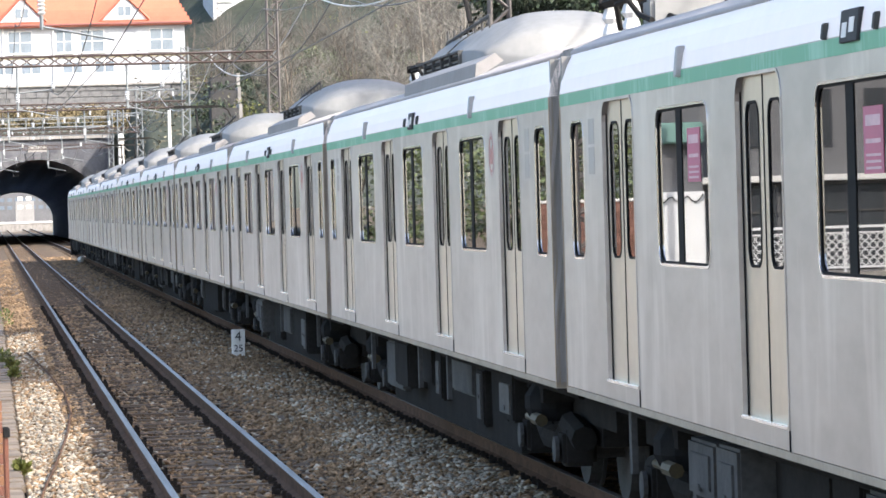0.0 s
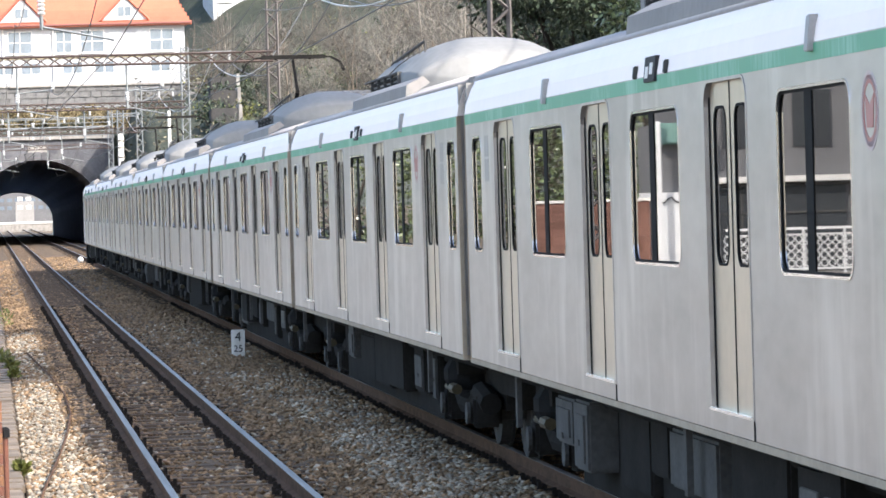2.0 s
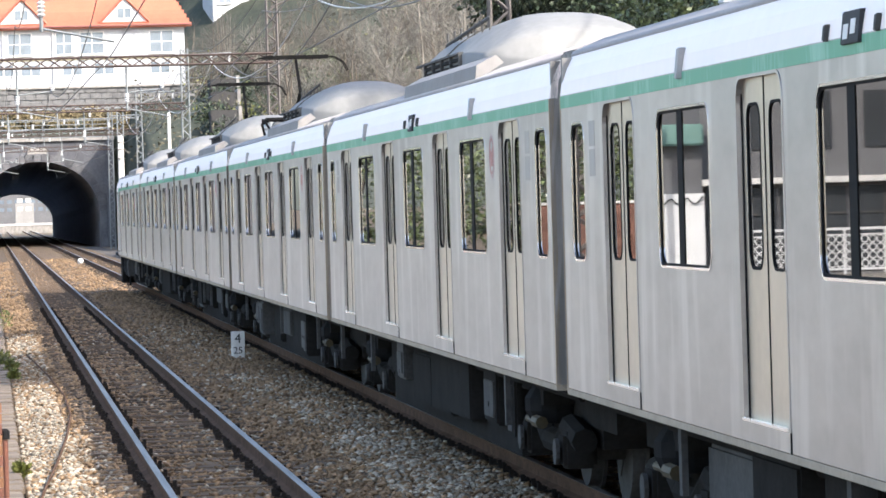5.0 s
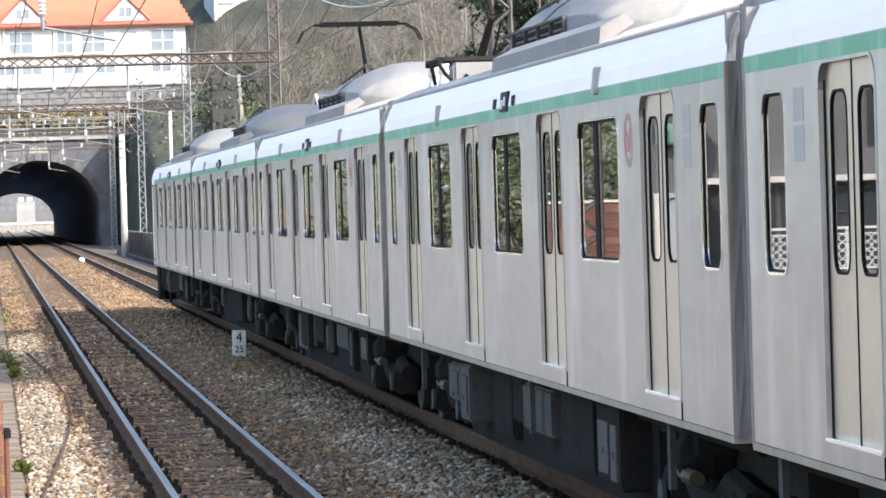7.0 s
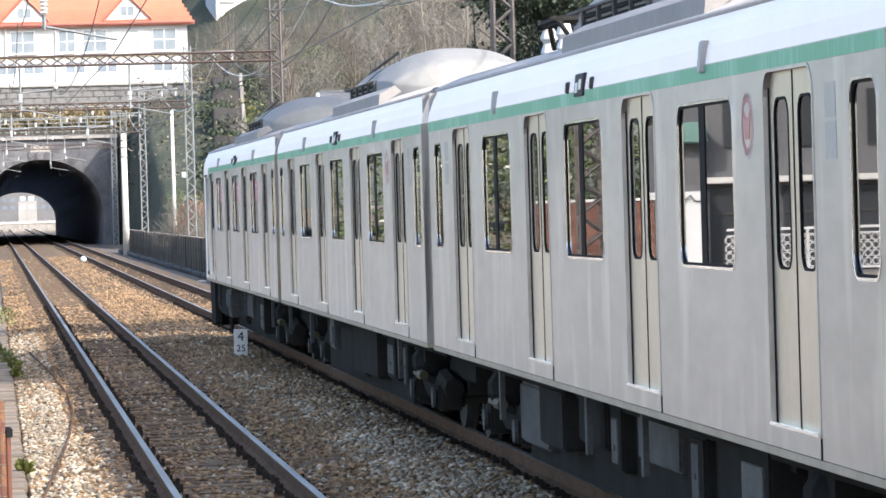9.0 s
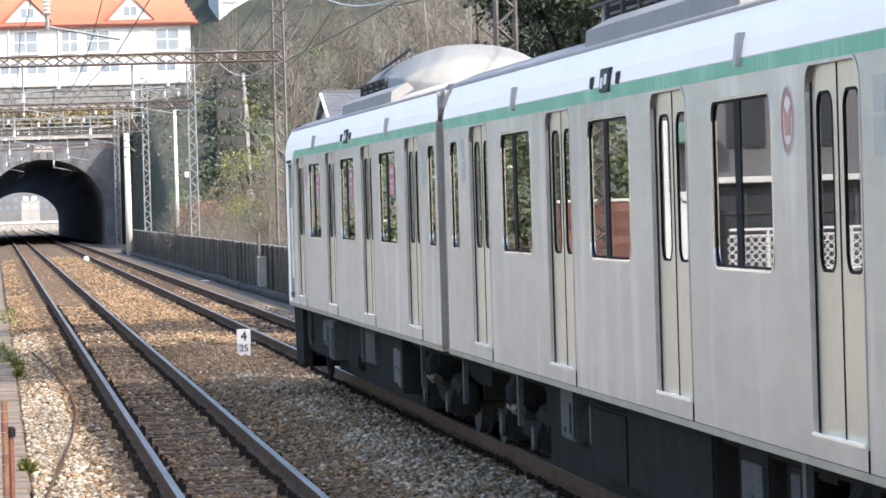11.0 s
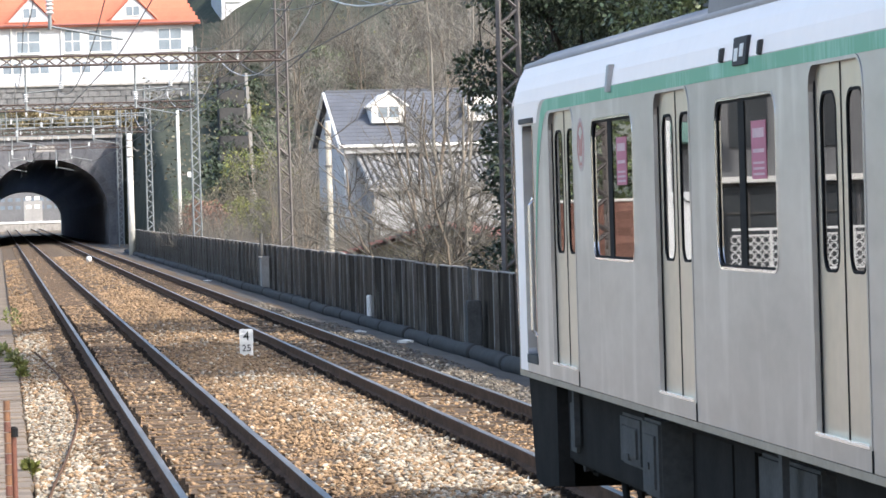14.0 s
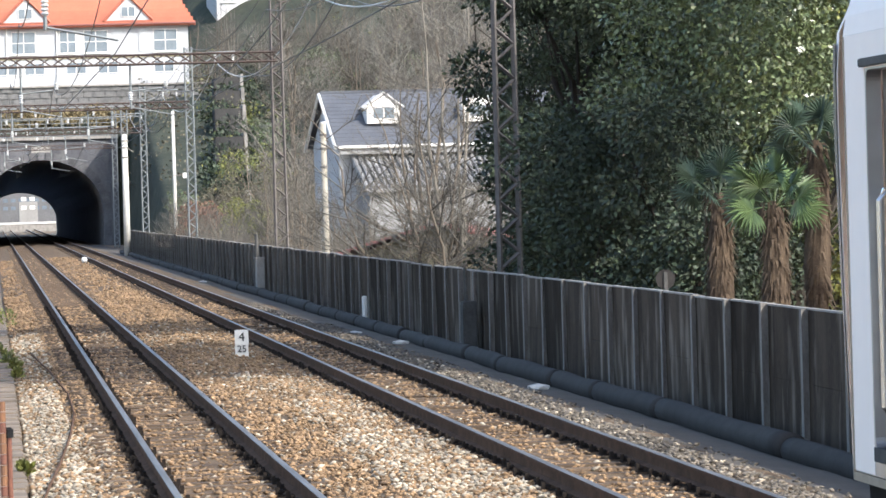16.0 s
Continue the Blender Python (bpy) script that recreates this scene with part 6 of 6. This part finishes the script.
# barrier at the platform's end
STRIPE_Y = mat("orange_brown_sleeve", (0.22, 0.10, 0.045), (0.13, 0.065, 0.035), 6, 0.7)
RUSTPIPE = mat("rusty_red_pipe", (0.20, 0.075, 0.045), (0.11, 0.05, 0.035), 8, 0.7, 0.1)
t = thing("end_barrier", "rusty pipe post with orange-brown sleeve at the platform's end", "barrier", at=pose(0.0, 36.0, 0))
part("post", tube(bmesh.new(), [(0.088, 0, -0.4), (0.088, 0, 0.42)], 0.024, 10), RUSTPIPE, t)
part("cap", tube(bmesh.new(), [(0.088, 0, 0.42), (0.088, 0, 0.49), (0.088, 0, 0.51)], [0.04, 0.04, 0.02], 10), RUBBER, t)
for k in range(12):
    part("sleeve", tube(bmesh.new(), [(0.035, -0.05, -0.36 + 0.092 * k), (0.035, -0.05, -0.275 + 0.092 * k)], 0.030, 10), STRIPE_Y if k % 3 else RUSTPIPE, t)

# a wavy shadow over the ballast, drawn as a thin brown tube
bm = bmesh.new()
pts = [(0.62, 76, -0.2), (0.85, 66, -0.185), (0.98, 58, -0.18), (0.95, 52, -0.18), (0.80, 47, -0.19), (0.62, 42.5, -0.2), (0.45, 39, -0.23), (0.35, 37, -0.3)]
tube(bm, pts, 0.015, 8)
tagged(part("loose_cable", bm, RAILRUST, smooth=True), "thin brown tube drawn for a wavy shadow on the ballast", "cable")

# weeds by the trough
for k, (x, y, r) in enumerate(((0.30, 70, 0.09), (0.22, 72.5, 0.12), (0.33, 66.5, 0.07), (0.26, 42.0, 0.05), (0.05, 75, 0.12), (0.28, 98, 0.2))):
    t = thing("weed_tuft", "small green weed tuft beside the trough", "weed", "weeds", at=pose(x, y, -0.28))
    part("foliage", leaves("foliage", [(0, 0, r * 0.8)], [r], 130, 0.09, 90 + k, LEAF_YELLOW, 1.2, -0.8), None, t)

# boxes and a round sign on the fence
t = thing("junction_box", "grey cable cabinet standing against the fence", "cabinet", at=pose(8.12, 70.9, 0))
part("body", boxed(-0.13, 0.1, -0.22, 0.22, -0.35, 0.62, bevel=0.015), BOXGREY, t)
part("door", boxed(-0.142, -0.13, -0.19, 0.19, -0.2, 0.56, bevel=0.004), BOXGREY, t)
part("conduit", tube(bmesh.new(), [(-0.05, 0.1, 0.62), (-0.05, 0.1, 1.2)], 0.03, 8), BOXPALE, t)
t = thing("junction_box", "pale cable cabinet at the foot of the gantry mast", "cabinet", at=pose(8.12, 127.0, 0))
part("body", boxed(-0.13, 0.1, -0.5, 0.5, -0.4, 0.75, bevel=0.015), CONCRETE, t)
part("conduit", tube(bmesh.new(), [(-0.1, -0.2, 0.75), (-0.1, -0.2, 1.5)], 0.05, 8), BOXPALE, t)
part("lid", boxed(-0.16, 0.12, -0.55, 0.55, 0.75, 0.8), CONCRETE, t)
t = thing("white_stake", "short white post standing before the fence", "post", at=pose(8.05, 90.5, 0))
part("stake", tube(bmesh.new(), [(0, 0, -0.4), (0, 0, 0.30), (0, 0, 0.33)], [0.06, 0.06, 0.03], 10), WHITE, t)
t = thing("round_sign", "grey back of a round sign behind the fence", "sign", at=pose(8.56, 52.6, 0))
part("disc", tube(bmesh.new(), [(0, -0.01, 1.27), (0, 0.01, 1.27)], 0.125, 24), PIPE, t)
part("post", boxed(-0.025, 0.025, -0.035, -0.012, -2.5, 1.36, bevel=0.004), BOXPALE, t)
# scraps and pale stones on the shoulder
for x, y in ((7.35, 147.0), (7.45, 57.0), (7.2, 83.5), (7.5, 77.0)):
    bm = bmesh.new()
    bmesh.ops.create_icosphere(bm, subdivisions=1, radius=0.14)
    for v in bm.verts:
        v.co = Vector((v.co.x * 1.3, v.co.y, v.co.z * 0.45)) * (1 + 0.25 * noise.noise(v.co * 9 + Vector((x, y, 0))))
    tagged(part("pale_stone", bm, POLECON), "pale flat stone on the shoulder of the bed", "stone", "pale stones").location = (x, y, -0.27)

# ---- the side of the line behind the camera's edge, which the train's windows mirror ----
APRON = mat("pale_sunlit_concrete", (0.36, 0.345, 0.325), (0.28, 0.27, 0.255), 1, 0.9)
MINT = mat("mint_awning", (0.20, 0.34, 0.30), (0.15, 0.27, 0.24), 2, 0.7)
# darker copy of the house glass, with shade put into the colour
SHADEDPANE = mat("shaded_house_glass", (0.045, 0.05, 0.055), (0.03, 0.033, 0.037), 1.0, 0.5)
BRICK = mat("red_brick_wall", (0.23, 0.125, 0.098), (0.15, 0.078, 0.06), 1.5, 0.85, vary=0.2)
SHOPGREY = mat("grey_metal_cladding", (0.17, 0.17, 0.175), (0.13, 0.13, 0.135), 1, 0.7)


def trackside_house():
    """A grey house across the line: pale eaves band, dark glazed ground floor and an ornate white balustrade."""
    h = thing("garden_house", "grey house with a white ornate balustrade facing along the line", "house", at=pose(0, 116, 0))
    part("wall", boxed(-27, -12.05, 0, 9, -0.4, 7.0), SHOPGREY, h)
    part("roof", boxed(-27.5, -11.7, -0.6, 9.5, 7.0, 7.3, bevel=0.03), SLATE, h)
    part("eaves_band", boxed(-27.2, -12.0, -0.45, 0.0, 2.60, 2.78, bevel=0.02), WHITE, h, "white moulded eaves band")
    part("terrace", boxed(-27, -12.05, -3.4, 0, -0.4, 0.05), CONCRETE, h)
    for k in range(7):
        x = -26.6 + 2.08 * k
        w = part("window", boxed(x, x + 1.95, -0.07, 0, 0.1, 2.5), SHADEDPANE, h)
        part("frame", boxed(x + 0.95, x + 1.0, -0.12, -0.06, 0.1, 2.5), BOXPALE, w)
        part("frame", boxed(x, x + 1.95, -0.12, -0.06, 1.72, 1.77), BOXPALE, w)
        part("upper_window", boxed(x + 0.4, x + 1.5, -0.06, 0, 3.6, 5.2), SHADEDPANE, h)
    b = part("balustrade", boxed(-27, -12.1, -3.2, -3.12, 1.27, 1.34), RAILWHITE, h, "white ornate railing")
    part("rail", boxed(-27, -12.1, -3.2, -3.12, 1.12, 1.16), RAILWHITE, b)
    part("rail", boxed(-27, -12.1, -3.2, -3.12, 0.16, 0.22), RAILWHITE, b)
    for k in range(13):
        x = -27 + 1.15 * k
        part("baluster", boxed(x, x + 0.06, -3.19, -3.13, 0.05, 1.33), RAILWHITE, b)
        bm = bmesh.new()
        for i in range(5):
            for j in range(4):
                cx, cz = x + 0.17 + 0.22 * i, 0.34 + 0.225 * j
                tube(bm, [(cx + 0.10 * math.cos(q * math.pi / 4), -3.16, cz + 0.10 * math.sin(q * math.pi / 4)) for q in range(9)], 0.017, 4)
        part("scroll_panel", bm, RAILWHITE, b)


RAILWHITE = mat("bright_white_enamel", (0.86, 0.86, 0.85), (0.80, 0.80, 0.79), 3, 0.5)
trackside_house()
t = thing("white_pavilion", "white garden pavilion with a mint awning", "pavilion", at=pose(0, 115.3, 0))
part("wall", boxed(-12.0, -10.62, 0, 3, -0.4, 2.40), RAILWHITE, t)
part("upper_wall", boxed(-12.0, -10.62, 0.25, 3, 2.40, 4.3), SHOPGREY, t)
part("awning", boxed(-12.0, -10.62, -0.2, 0.6, 3.75, 4.35, bevel=0.05), MINT, t)
part("post", boxed(-10.72, -10.60, -0.5, -0.38, -0.4, 4.4, bevel=0.01), RAILWHITE, t)
bm = bmesh.new()
tube(bm, [(-11.95 + 0.11 * k, -0.06, 2.32 - 0.22 * abs(math.sin(k * 0.75))) for k in range(13)], 0.022, 5)
part("garland", bm, RUBBER, t, "dark garland hung in loops")
t = thing("brick_house", "low red brick garden wall with a white cap", "garden wall", at=pose(0, 116, 0))
part("wall", boxed(-10.55, -7.2, 0, 0.35, -0.4, 2.18), BRICK, t)
part("cap", boxed(-10.6, -7.15, -0.05, 0.4, 2.18, 2.26, bevel=0.01), WHITE, t)
for j in range(9):
    for i in range(6):
        x = -10.5 + 0.55 * i + (0.2 if j % 2 else 0)
        part("brick", boxed(x, x + 0.53, -0.02, 0, 0.1 + 0.225 * j, 0.31 + 0.225 * j), BRICK, t)
apron = tagged(part("pavement", boxed(-4.4, -0.14, 18, 230, -0.5, -0.27), APRON), "pale concrete apron beside the line", "pavement", kind="structure")
t = thing("boundary_wall", "low pale wall along the near side of the line", "wall", at=pose(-4.5, 0, 0))
part("wall", boxed(-0.2, 0, -30, 220, -0.4, 0.75), CONCRETE, t)
for x, y, h in ((-9.6, 121, 5.0), (-8.3, 127, 6.0), (-7.3, 140, 7.0), (-6.2, 158, 7.5)):
    evergreen(x, y, -0.4, h, 1.5, 2600, 0.2, LEAF_GLOSS, 300 + int(y), "small leafy garden tree behind the brick wall")
# out of view; the farther ones are raised to block sky mirrored in the cars
for k in range(5, 16):
    evergreen(-22 - (k % 3) * 3, 62 + 14 * k, -0.4, (8 if k < 6 else 12) + (k * 37 % 5), 2.4 if k < 6 else 3.2, 900, 0.4, LEAF_GLOSS if k % 2 else LEAF_DRY, 200 + k, "leafy garden tree across the line")

# ---- the train's run ----
TAIL = [210.70, 193.13, 176.20, 160.13, 144.73, 129.98, 115.95, 102.75, 90.25, 78.51, 67.54, 57.30, 47.99, 39.74, 32.24, 25.50, 19.53]


def tail_at(t):
    """Where the rear end of the train is along the track, smooth from second to second."""
    i = min(int(t), 15)
    u = t - i
    p0, p1, p2, p3 = (TAIL[j] if 0 <= j < 17 else 2 * TAIL[min(max(j, 0), 16)] - TAIL[1 if j < 0 else 15] for j in (i - 1, i, i + 1, i + 2))
    return 0.5 * (2 * p1 + (p2 - p0) * u + (2 * p0 - 5 * p1 + 4 * p2 - p3) * u * u + (3 * p1 - p0 - 3 * p2 + p3) * u ** 3)


def motions():
    times = [k / 2 for k in range(33)]
    for k, car in cars.items():
        walk(car, [(t, pose(TRACK_B, tail_at(t) - PITCH * k, 0)) for t in times])
    # the wheels roll with the run
    roll = [(t / 30, pose(0, 0, 0, math.degrees((tail_at(t / 30) - TAIL[0]) / 0.43) * -1)) for t in range(481)]
    for car in cars.values():
        for o in car.children_recursive:
            if o.name.startswith("wheelset"):
                put = Matrix.Translation(o.location)
                walk(o, [(t, put @ m) for t, m in roll])


motions()
